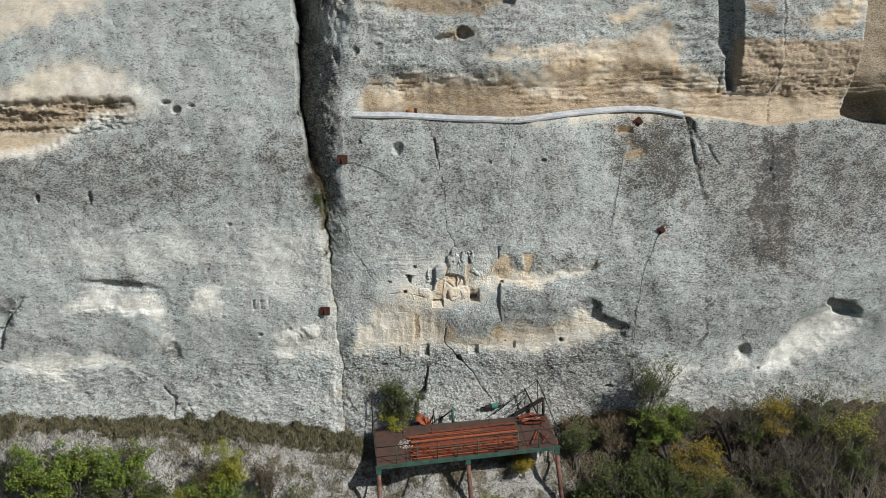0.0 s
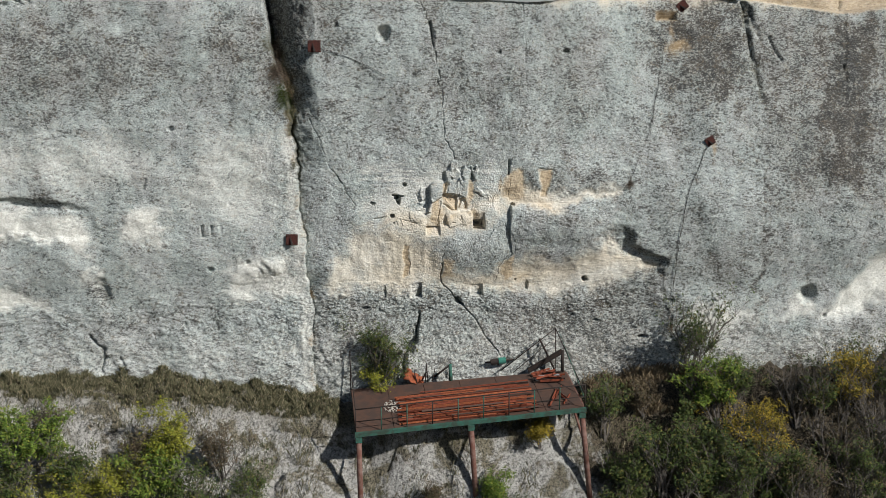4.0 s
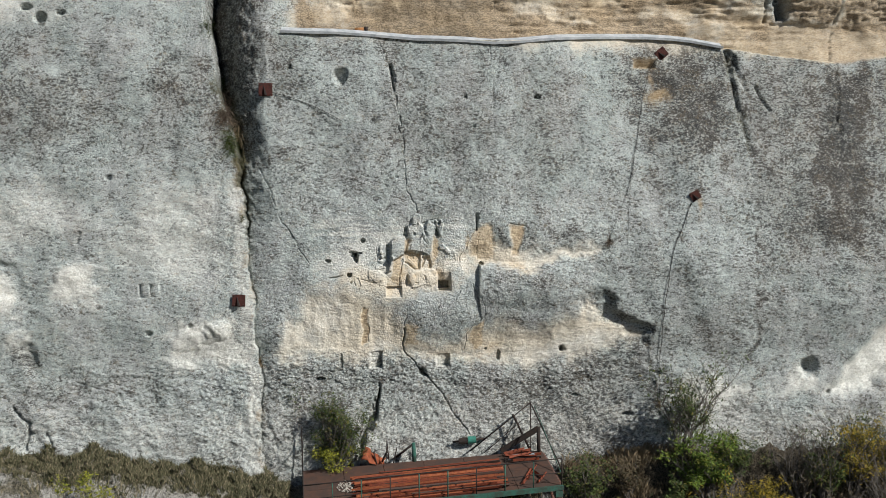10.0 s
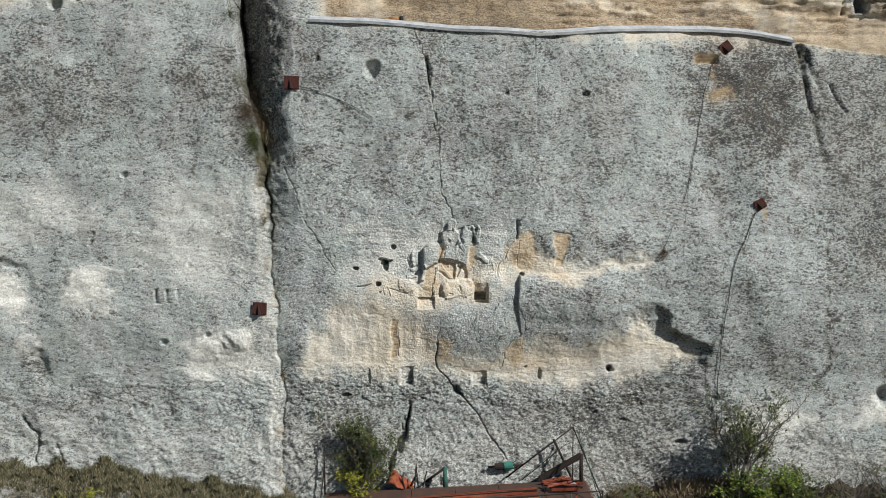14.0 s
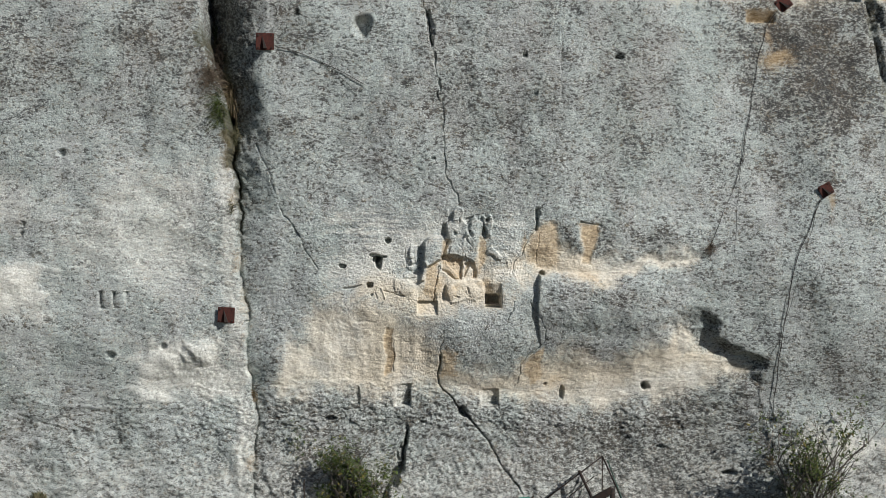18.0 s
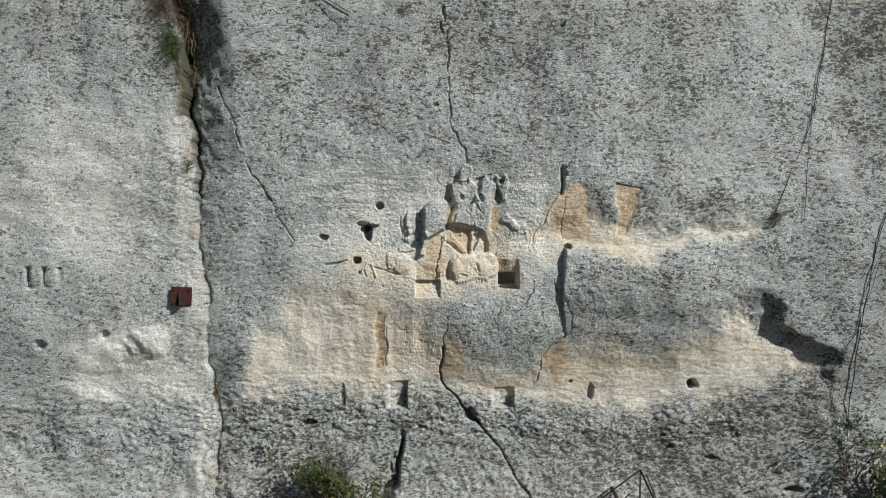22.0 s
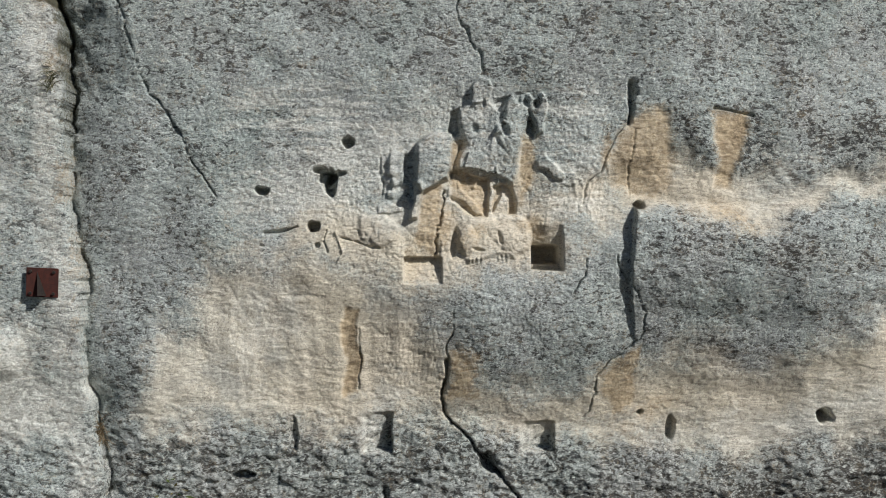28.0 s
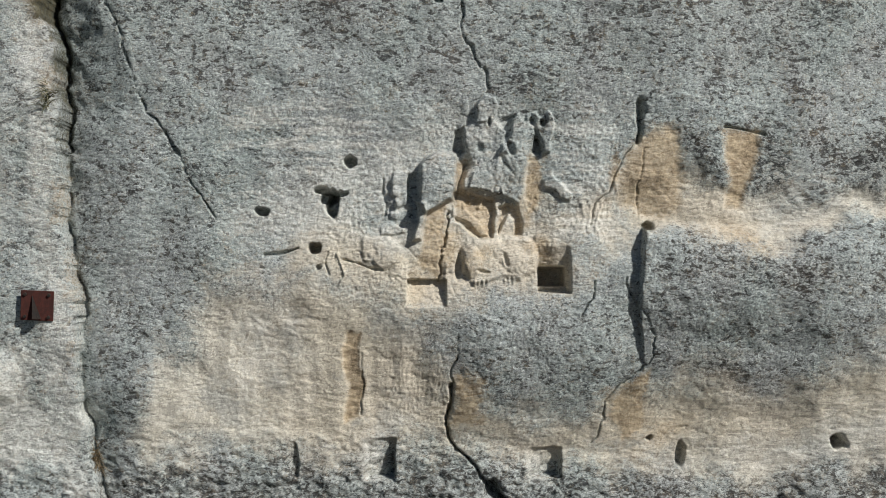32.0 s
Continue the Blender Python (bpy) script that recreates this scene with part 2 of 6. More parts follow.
def rusty(name, base, other, scale=9.0):
    n = Nodes(name)
    a, b = n.noise(scale, 6, 0.7, None, 0.4), n.noise(scale * 6, 4, 0.7)
    col = n.mix(n.span(a, 0.38, 0.62), base, other)
    col = n.mix(n.span(b, 0.55, 0.75, 0.0, 0.5), col, (0.05, 0.028, 0.020))
    col = n.mix(n.math("MULTIPLY", n.random(), 0.25), col, other)
    return n.done(col, 0.8, 0.15, n.bump(b, 0.4, 0.01))


def leafy(name, a, b, c):
    n = Nodes(name)
    r = n.island()
    col = n.mix(n.span(r, 0.0, 0.7), a, b)
    col = n.mix(n.span(r, 0.80, 0.98), col, c)
    m = n.done(col, 0.7)
    n.bsdf.inputs["Transmission Weight"].default_value = 0.0
    return m


def barky(name, a, b):
    n = Nodes(name)
    f = n.noise(30.0, 5, 0.7, (1.0, 1.0, 0.25))
    return n.done(n.mix(n.span(f, 0.35, 0.65), a, b), 0.9, 0.0, n.bump(f, 0.5, 0.01))


ROCK = rock_material()
SOIL = soil_material()
RUST_RED = rusty("red_rust", (0.255, 0.062, 0.030), (0.150, 0.046, 0.028))
RUST_ORANGE = rusty("orange_rust", (0.330, 0.105, 0.042), (0.210, 0.062, 0.030))
RUST_PLATE = rusty("dark_red_rust", (0.085, 0.026, 0.020), (0.050, 0.020, 0.017))
RUST_BROWN = rusty("brown_rusted_sheet", (0.105, 0.058, 0.042), (0.070, 0.048, 0.040), 3.0)
RUST_POST = rusty("rusty_pipe", (0.120, 0.048, 0.034), (0.190, 0.120, 0.100), 5.0)
GREEN_PAINT = rusty("worn_green_paint", (0.036, 0.130, 0.100), (0.040, 0.062, 0.048), 4.0)
TEAL_PAINT = rusty("teal_paint", (0.050, 0.230, 0.180), (0.040, 0.160, 0.125), 5.0)
DARK_STEEL = rusty("dark_steel", (0.020, 0.020, 0.020), (0.040, 0.028, 0.023), 10.0)
GALVANISED = rusty("dull_zinc_sheet", (0.33, 0.36, 0.385), (0.50, 0.525, 0.54), 4.0)
CABLE_BLACK = barky("black_cable", (0.018, 0.018, 0.018), (0.045, 0.042, 0.04))
BARK = barky("grey_bark", (0.060, 0.052, 0.044), (0.160, 0.145, 0.130))
LEAF_GREEN = leafy("green_leaves", (0.050, 0.090, 0.012), (0.125, 0.185, 0.028), (0.22, 0.22, 0.040))
LEAF_DARK = leafy("dark_green_leaves", (0.022, 0.038, 0.010), (0.060, 0.085, 0.020), (0.13, 0.11, 0.03))
LEAF_LIME = leafy("yellow_green_leaves", (0.105, 0.125, 0.014), (0.230, 0.235, 0.026), (0.30, 0.27, 0.05))
LEAF_GOLD = leafy("golden_leaves", (0.120, 0.100, 0.014), (0.270, 0.195, 0.020), (0.060, 0.070, 0.018))
LEAF_DRY = leafy("dry_brown_leaves", (0.060, 0.044, 0.026), (0.105, 0.080, 0.046), (0.05, 0.06, 0.025))
TWIG = leafy("brown_twigs", (0.070, 0.052, 0.038), (0.150, 0.115, 0.085), (0.22, 0.18, 0.13))
STRAW = leafy("straw", (0.110, 0.080, 0.045), (0.200, 0.155, 0.095), (0.26, 0.21, 0.14))
GRASS = leafy("dry_grass", (0.052, 0.060, 0.030), (0.165, 0.150, 0.088), (0.310, 0.260, 0.175))


# ---- mesh helpers ----
def mesh_object(name, verts, faces, material, parent=None, label="", smooth=False):
    me = bpy.data.meshes.new(name)
    me.from_pydata(verts, [], faces)
    if smooth:
        me.polygons.foreach_set("use_smooth", np.ones(len(me.polygons), bool))
    me.materials.append(material)
    ob = new(name, me)
    if parent is not None:
        ob.parent = parent
    if label:
        tagged(ob, label)
    return ob


def part(name, bm, material, parent=None, label="", smooth=False):
    me = bpy.data.meshes.new(name)
    bm.to_mesh(me)
    bm.free()
    if smooth:
        me.polygons.foreach_set("use_smooth", np.ones(len(me.polygons), bool))
    me.materials.append(material)
    ob = new(name, me)
    if parent is not None:
        ob.parent = parent
    if label:
        tagged(ob, label)
    return ob


def thing(name, place, label, category, group="", kind=""):
    ob = new(name)
    ob.empty_display_size = 0.1
    ob.matrix_world = place if isinstance(place, Matrix) else Matrix.Translation(place)
    return tagged(ob, label, category, group, kind)


def box(bm, size, m=None, bevel=0.0):
    made = bmesh.ops.create_cube(bm, size=1.0, matrix=(m or Matrix()) @ Matrix.Diagonal((*size, 1)))
    if bevel:
        edges = list({e for v in made["verts"] for e in v.link_edges})
        bmesh.ops.bevel(bm, geom=edges, offset=bevel, segments=1, affect="EDGES")
    return made["verts"]


def boxed(name, size, m, material, parent=None, label="", bevel=0.0):
    bm = bmesh.new()
    box(bm, size, m, bevel)
    return part(name, bm, material, parent, label)


def tube_data(points, radii, sides=6):
    """Rings of a tapered tube along points."""
    verts, faces = [], []
    pts = [Vector(p) for p in points]
    for k, p in enumerate(pts):
        d = (pts[min(k + 1, len(pts) - 1)] - pts[max(k - 1, 0)]).normalized()
        a = d.cross(Vector((0.31, 0.2, 0.93)) if abs(d.z) < 0.9 else Vector((1, 0, 0))).normalized()
        b = d.cross(a)
        for s in range(sides):
            w = 2 * math.pi * s / sides
            verts.append(p + (a * math.cos(w) + b * math.sin(w)) * radii[k])
    for k in range(len(pts) - 1):
        for s in range(sides):
            faces.append((k * sides + s, k * sides + (s + 1) % sides, (k + 1) * sides + (s + 1) % sides, (k + 1) * sides + s))
    faces.append(tuple(range(sides))[::-1])
    faces.append(tuple(range((len(pts) - 1) * sides, len(pts) * sides)))
    return verts, faces


def tube(name, points, radius, material, parent=None, label="", sides=8):
    radii = [radius] * len(points) if not isinstance(radius, (list, tuple)) else radius
    v, f = tube_data(points, radii, sides)
    return mesh_object(name, v, f, material, parent, label, smooth=True)


# ---- noise on arrays ----
def lattice(ix, iy, seed):
    h = (ix.astype(np.int64) * 374761393 + iy.astype(np.int64) * 668265263 + seed * 1442695041) & 0x7FFFFFFF
    h = ((h ^ (h >> 13)) * 1274126177) & 0x7FFFFFFF
    return ((h ^ (h >> 16)) & 0xFFFF) / 65535.0


def value_noise(x, y, seed):
    ix, iy = np.floor(x), np.floor(y)
    fx, fy = x - ix, y - iy
    fx, fy = fx * fx * (3 - 2 * fx), fy * fy * (3 - 2 * fy)
    a, b = lattice(ix, iy, seed), lattice(ix + 1, iy, seed)
    c, d = lattice(ix, iy + 1, seed), lattice(ix + 1, iy + 1, seed)
    return (a + (b - a) * fx + (c - a) * fy + (a - b - c + d) * fx * fy) * 2 - 1


def fbm(x, y, seed, octaves=3, gain=0.5):
    total, amp = 0.0, 1.0
    for k in range(octaves):
        c, s = math.cos(0.6 * k), math.sin(0.6 * k)
        total = total + amp * value_noise((x * c - y * s) * 2.03**k, (x * s + y * c) * 2.03**k, seed + k)
        amp *= gain
    return total


def ease(v):
    v = np.clip(v, 0.0, 1.0)
    return v * v * (3 - 2 * v)


# ---- the cliff: one sheet of stone, stepped, cracked and carved ----
def spaced(*runs):
    out = [np.arange(a, b, step) for a, b, step in runs]
    return np.concatenate(out + [[runs[-1][1]]])


GX = spaced((-90, -45, 3.0), (-45, -24, 0.5), (-24, -18.5, 0.12), (-18.5, -6.2, 0.05), (-6.2, -3.2, 0.02), (-3.2, 3.5, 0.0115), (3.5, 5.6, 0.02), (5.6, 14, 0.05), (14, 17.5, 0.05), (17.5, 20, 0.12), (20, 45, 0.5), (45, 90, 3.0))
GZ = spaced((-14, -3, 0.5), (-3, -1, 0.1), (-1, 1.6, 0.035), (1.6, 2.5, 0.019), (2.5, 4.1, 0.0145), (4.1, 6.8, 0.0105), (6.8, 8.4, 0.022), (8.4, 13.2, 0.045), (13.2, 18, 0.06), (18, 34, 0.6))
X, Z = np.meshgrid(GX, GZ)
STEP = np.maximum(np.gradient(GX)[None, :], np.gradient(GZ)[:, None])


def stone(fx, fz, seed, octaves=3, gain=0.5, w=None):
    """Rough relief that keeps only what the sheet can carry, turned off its axes."""
    w = w or (slice(None), slice(None))
    u, v, step = X[w] * fx, Z[w] * fz, STEP[w]
    total, amp = 0.0, 1.0
    for k in range(octaves):
        f, c, s = 2.03**k, math.cos(0.5 + 0.9 * k), math.sin(0.5 + 0.9 * k)
        keep = np.clip(1.7 - 1.3 * f * max(fx, fz) * step, 0, 1)
        total = total + amp * keep * value_noise((u * c - v * s) * f, (u * s + v * c) * f, seed + k)
        amp *= gain
    return total



def base_depth(x, z):
    a = sum(np.interp(z + 0.16 * k, [-2, 2.3, 3.3, 5.5, 10, 12, 14], [0.85, 0.52, 0.08, -0.3, -0.8, -0.9, -1.0]) for k in range(-4, 5)) / 9
    return a + ease((x - 2) / 6) * np.interp(z, [0, 5, 12], [0, 0.15, 1.3])


Y = base_depth(X, Z)
W1, W2 = fbm(X * 2.2, Z * 2.2, 11, 4), fbm(X * 2.2 + 40, Z * 2.2, 23, 4)
XW, ZW = X + 0.045 * W1, Z + 0.045 * W2
W3, W4 = fbm(X * 0.45, Z * 0.45, 31, 4, 0.6), fbm(X * 0.45 + 9, Z * 0.45, 37, 4, 0.6)
ZONE = {k: np.zeros_like(X) for k in ("tan", "white", "dark", "ochre", "rust", "moss", "brown")}


def window(x0, x1, z0, z1):
    i0, i1 = np.searchsorted(GX, (x0, x1))
    j0, j1 = np.searchsorted(GZ, (z0, z1))
    return slice(max(j0 - 1, 0), j1 + 1), slice(max(i0 - 1, 0), i1 + 1)


def around(points, pad):
    xs, zs = zip(*points)
    return window(min(xs) - pad, max(xs) + pad, min(zs) - pad, max(zs) + pad)


def line_distance(px, pz, points):
    best, along = np.full(px.shape, 1e9), np.zeros(px.shape)
    total = 0.0
    for (ax, az), (bx, bz) in zip(points, points[1:]):
        dx, dz = bx - ax, bz - az
        length = math.hypot(dx, dz)
        t = np.clip(((px - ax) * dx + (pz - az) * dz) / length**2, 0, 1)
        d = np.hypot(px - ax - t * dx, pz - az - t * dz)
        along = np.where(d < best, total + t * length, along)
        best = np.minimum(best, d)
        total += length
    return best, along / total


def inside(px, pz, points):
    """Distance to a closed outline, positive within it."""
    d, _ = line_distance(px, pz, points + points[:1])
    odd = np.zeros(px.shape, bool)
    for (ax, az), (bx, bz) in zip(points, points[1:] + points[:1]):
        cross = (az > pz) != (bz > pz)
        odd ^= cross & (px < (bx - ax) * (pz - az) / (bz - az + 1e-12) + ax)
    return np.where(odd, d, -d)


def crack(points, width, depth, fade=0.0, wander=1.0, moss=0.0):
    w = around(points, 0.6)
    kink = fbm(X[w] * 7, Z[w] * 7, 71, 2) + 0.45 * stone(26, 26, 73, 2, 0.6, w)
    px, pz = X[w] + wander * (0.07 * W1[w] + 0.025 * kink), Z[w] + 0.05 * wander * W2[w]
    d, s = line_distance(px, pz, points)
    wide = width * np.clip(0.40 + 0.7 * fbm(X[w] * 3.5, Z[w] * 3.5, 77, 4, 0.65), 0.34, 1.3)
    cut = depth * np.exp(-((d / wide) ** 2) * 1.6) * (1 - fade * s)
    Y[w] += cut
    if moss:
        ZONE["moss"][w] = np.maximum(ZONE["moss"][w], moss * np.exp(-((d / (wide * 1.5)) ** 2)))


def pit(cx, cz, rx, rz, depth, turn=0.0, steep=0.35, warp=1.0):
    r = max(rx, rz) * 1.8
    w = window(cx - r, cx + r, cz - r, cz + r)
    k = min(rx, rz) / 0.1 * 0.25 * warp
    jag = 0.27 * warp * min(rx, rz)
    px = X[w] + 0.05 * k * W1[w] + jag * value_noise(X[w] * 0.9 / min(rx, rz), Z[w] * 0.9 / min(rx, rz), 61) - cx
    pz = Z[w] + 0.05 * k * W2[w] + jag * value_noise(X[w] * 0.9 / min(rx, rz), Z[w] * 0.9 / min(rx, rz), 67) - cz
    c, s = math.cos(radians(turn)), math.sin(radians(turn))
    q = np.hypot((px * c + pz * s) / rx, (pz * c - px * s) / rz)
    Y[w] += depth * ease((1.15 - q) / steep)


def boss(cx, cz, rx, rz, height, turn=0.0, power=0.6, warp=0.4):
    """A rounded swelling that stands out of the face."""
    r = max(rx, rz) * 1.3
    w = window(cx - r, cx + r, cz - r, cz + r)
    px, pz = X[w] + 0.04 * warp * W1[w] - cx, Z[w] + 0.04 * warp * W2[w] - cz
    c, s = math.cos(radians(turn)), math.sin(radians(turn))
    q = ((px * c + pz * s) / rx) ** 2 + ((pz * c - px * s) / rz) ** 2
    Y[w] -= height * np.clip(1 - q, 0, 1) ** power


def recess(points, depth, soft, warp=1.0):
    """Positive depth cuts into the face, negative stands out; soft is the width of the rim."""
    w = around(points, soft + 0.3)
    d = inside(X[w] + 0.06 * warp * W1[w], Z[w] + 0.06 * warp * W2[w], points)
    Y[w] += depth * ease(d / soft + 0.5)


def niche(x0, z1, x1, z0, top, bottom):
    """A squared niche whose back slopes from the depth at its top to that at its foot."""
    w = window(x0 - 0.05, x1 + 0.05, z0 - 0.05, z1 + 0.05)
    px, pz = X[w] + 0.012 * W1[w], Z[w] + 0.012 * W2[w]
    edge = ease(np.minimum(np.minimum(px - x0, x1 - px), np.minimum(pz - z0, z1 - pz)) / 0.02 + 0.5)
    Y[w] += edge * (top + (bottom - top) * np.clip((z1 - pz) / (z1 - z0), 0, 1))


def notch(x0, z1, x1, z0, depth):
    """A worn notch, shallow on one side and at its top, cut off square on the other."""
    w = window(x0 - 0.1, x1 + 0.1, z0 - 0.1, z1 + 0.1)
    px, pz = X[w] + 0.03 * W1[w], Z[w] + 0.03 * W2[w]
    u, v = np.clip((px - x0) / (x1 - x0), 0, 1), np.clip((z1 - pz) / (z1 - z0), 0, 1)
    Y[w] += depth * ease(u / 0.25) * (0.35 + 0.65 * u) * (0.2 + 0.8 * v) * ease((x1 - px) / 0.03) * ease((pz - z0) / 0.04) * ease(v / 0.1)


def zone(key, points, soft, amount=1.0, warp=1.0):
    soft *= 2.6
    w = around(points, soft + 0.5)
    d = inside(X[w] + 0.25 * warp * W1[w], Z[w] + 0.2 * warp * W2[w], points)
    ZONE[key][w] = np.maximum(ZONE[key][w], amount * ease(d / soft + 0.5))


def spot(key, cx, cz, rx, rz, amount=1.0, turn=0.0):
    r = max(rx, rz) * 2.6
    w = window(cx - r, cx + r, cz - r, cz + r)
    big_ = min(0.6 * min(rx, rz), 0.9)
    px, pz = X[w] + 0.12 * W1[w] + big_ * W3[w] - cx, Z[w] + 0.12 * W2[w] + big_ * W4[w] - cz
    c, s = math.cos(radians(turn)), math.sin(radians(turn))
    q = ((px * c + pz * s) / rx) ** 2 + ((pz * c - px * s) / rz) ** 2
    ZONE[key][w] = np.maximum(ZONE[key][w], amount * np.exp(-1.2 * q))


# great crevice between the buttress and the main face
CREVICE = [(-6.05, 18.0), (-5.92, 16.4), (-5.75, 15.1), (-5.68, 12.1), (-5.42, 10.35), (-4.84, 8.0), (-4.75, 6.1), (-4.64, 4.4), (-4.44, 2.8), (-4.40, 0.4), (-4.33, -0.7), (-4.3, -4.0)]
cz_, cx_ = zip(*[(z, x) for x, z in CREVICE[::-1]])
JAG = 0.035 * fbm(Z * 5.0 + 0.6 * X, Z * 0 + 8.0, 6, 3, 0.65) + 0.006 * fbm(Z * 17.0, X * 9.0, 16, 2, 0.7)
xc = np.interp(Z, cz_, cx_) + 0.07 * fbm(Z * 0.9, Z * 0 + 3.0, 5, 3, 0.6) + JAG * np.interp(Z, [0, 7.5, 9], [1.0, 1.0, 0.5])
off = X - xc
soft_off = off + JAG * 0.9
reach = np.interp(Z, [0, 5, 8, 9.2, 10.5, 12.5, 15, 18], [0.8, 0.9, 0.9, 1.0, 1.35, 1.7, 2.3, 2.9])
back = reach * np.interp(Z, [-1, 3, 6, 7.5, 8.5, 9.5, 12, 18], [0.22, 0.30, 0.40, 0.60, 1.0, 1.25, 1.25, 1.25])
t_ = np.clip(1 - soft_off / reach, 0, 1)
t_ = np.clip(t_ + (0.06 * fbm(X * 1.3, Z * 0.9, 9, 4, 0.6) + 0.03 * stone(4.0, 3.0, 19, 3, 0.6)) * ease(t_ / 0.3), 0, 1.2)
Y += np.where(off > 0, back * (0.35 * t_ + 0.65 * t_ * t_), 0.0)
Y += np.where(off < 0, 0.025 * np.exp(-(np.abs(off) / 0.05) ** 2), 0.0)
broken = ease((fbm(Z * 1.6, X * 0.8, 29, 4, 0.6) + 0.30) / 0.5)
gap = np.interp(Z, [-1, 5, 7, 9, 13], [0.05, 0.07, 0.10, 0.16, 0.14]) * (0.25 + 0.9 * broken)
Y += gap * np.exp(-((off - 0.03) / np.interp(Z, [0, 6, 8, 10, 14], [0.022, 0.026, 0.04, 0.06, 0.05])) ** 2)
# moss on the crevice line, strengthened upward to paint in deeper shade
ZONE["moss"] = np.maximum(ZONE["moss"], np.exp(-((off - 0.03) / np.interp(Z, [6, 8.2, 9.5], [0.05, 0.14, 0.30])) ** 2) * np.interp(Z, [7, 8.5], [1.0, 1.5]) * ease((W2 + 0.55) / 0.6) * ease((Z - 3.0) / 5.0) * ease((11.0 - Z) / 1.2))
ZONE["rust"] = np.maximum(ZONE["rust"], np.interp(Z, [0, 7, 8.5], [0.55, 0.50, 0.95]) * np.exp(-((off + 0.05) / 0.12) ** 2) * ease((W1 + 0.10) / 0.6) * ease((9.8 - Z) / 1.5))
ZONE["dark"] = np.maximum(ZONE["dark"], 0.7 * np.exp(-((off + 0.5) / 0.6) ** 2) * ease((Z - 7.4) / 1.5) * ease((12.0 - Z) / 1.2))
ZONE["white"] = np.maximum(ZONE["white"], 0.60 * np.exp(-((off + 0.22) / 0.26) ** 2) * ease((8.3 - Z) / 1.0))
# thin pale rim high on the buttress edge paints in its sunlit brightness
ZONE["white"] = np.maximum(ZONE["white"], 0.25 * np.exp(-((off + 0.06) / 0.08) ** 2) * ease((Z - 11.0) / 0.6) * ease((W1 + 0.4) / 0.5))
# lichen flecks thickened on the crevice flank to paint in its shade
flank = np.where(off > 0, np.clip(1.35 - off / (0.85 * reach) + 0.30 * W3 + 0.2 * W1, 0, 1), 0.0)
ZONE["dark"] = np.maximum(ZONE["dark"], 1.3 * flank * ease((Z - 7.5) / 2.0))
BUTTRESS = off < 0.0

# broad undulation, then the stone's own roughness
Y += 0.16 * fbm(X * 0.22, Z * 0.16, 101, 3) + 0.07 * fbm(X * 0.8, Z * 0.7, 131, 3)
foot = np.interp(X, [-24, -12, -7.5, -4.5, -3.6, -1.5, 1.5, 3.2, 5, 7, 9, 12, 20], [1.6, 2.2, 2.3, 2.1, 2.45, 2.5, 2.4, 2.05, 2.35, 2.5, 1.2, 0.7, 0.9])
low = ease((foot + 0.12 * W2 + 0.1 * W1 + 0.15 * W3 - Z) / 0.8 + 0.5)
rough = 0.55 + 0.6 * low
grain = rough * (0.026 * stone(2.6, 3.0, 151, 3) + 0.013 * stone(7.5, 9.0, 171, 4, 0.6) + 0.008 * stone(24, 30, 211, 2, 0.7))
flakes = np.abs(stone(5.0, 9.0, 191, 3))
grain += low * (0.013 * stone(5.5, 7.0, 223, 3, 0.7) - 0.020 * np.abs(stone(9.0, 13.0, 227, 3)))
grain -= (0.010 + 0.030 * low) * np.clip(flakes - 0.2, 0, 1)
grain += 0.010 * stone(50, 60, 217, 2, 0.7) * (0.4 + 0.6 * low)

# dark lichen over the upper right, the foot and the top of the buttress
ZONE["dark"] = np.maximum(ZONE["dark"], low * np.where(X > -4.4, 0.75, 0.45) * (0.75 + 0.5 * ease((X - 0.5) / 4) * ease((7.5 - X) / 1.5)))
# the flat spot at (-12.6, 5.6) paints in shade under the buttress overhang
for cx, cz, rx, rz, a in ((-6.5, 10.5, 0.8, 1.1, 0.9), (-7.2, 9.0, 1.2, 0.8, 0.5), (4.7, 6.15, 0.95, 0.42, 0.85), (4.0, 4.75, 1.1, 0.22, 0.75), (2.9, 4.6, 0.6, 0.3, 0.5), (3.0, 3.45, 0.45, 0.25, 0.7), (-7.6, 15.4, 2.0, 1.2, 0.5), (-11.3, 2.4, 0.5, 0.4, 1.0), (-14.4, 4.2, 0.8, 0.25, 0.6), (-12.6, 5.6, 1.2, 0.18, 0.8), (-15.6, 3.2, 1.0, 0.25, 0.5), (0.6, 9.2, 2.4, 1.4, 0.30), (3.9, 10.9, 0.8, 0.9, 0.4), (2.5, 11.1, 0.5, 0.6, 0.5), (-1.8, 8.6, 1.4, 0.6, 0.35), (6.4, 3.75, 0.7, 0.45, 0.7), (5.9, 4.3, 0.5, 0.3, 0.5), (0.6, 6.95, 0.9, 0.22, 0.45), (1.2, 6.5, 0.5, 0.15, 0.4), (5.9, 5.85, 0.35, 0.18, 0.9), (-2.2, 10.9, 1.2, 0.6, 0.35), (16.2, 1.0, 1.6, 1.0, 0.5), (13.9, 0.5, 2.0, 0.7, 0.5), (12.7, 10.4, 0.5, 0.35, 1.2), (10.1, 9.4, 0.35, 1.3, 0.9), (-1.5, 1.5, 3.0, 0.6, 0.5), (3.8, 1.7, 2.6, 0.5, 0.75), (-9.5, 1.6, 3.0, 0.5, 0.55), (-2.9, 6.9, 0.9, 0.5, 0.25)):
    spot("dark", cx, cz, rx, rz, a)
zone("dark", [(6.8, 11.9), (9.6, 11.9), (9.9, 9.0), (8.9, 7.8), (7.6, 8.2), (7.0, 9.6)], 1.0, 1.5, 3.0)
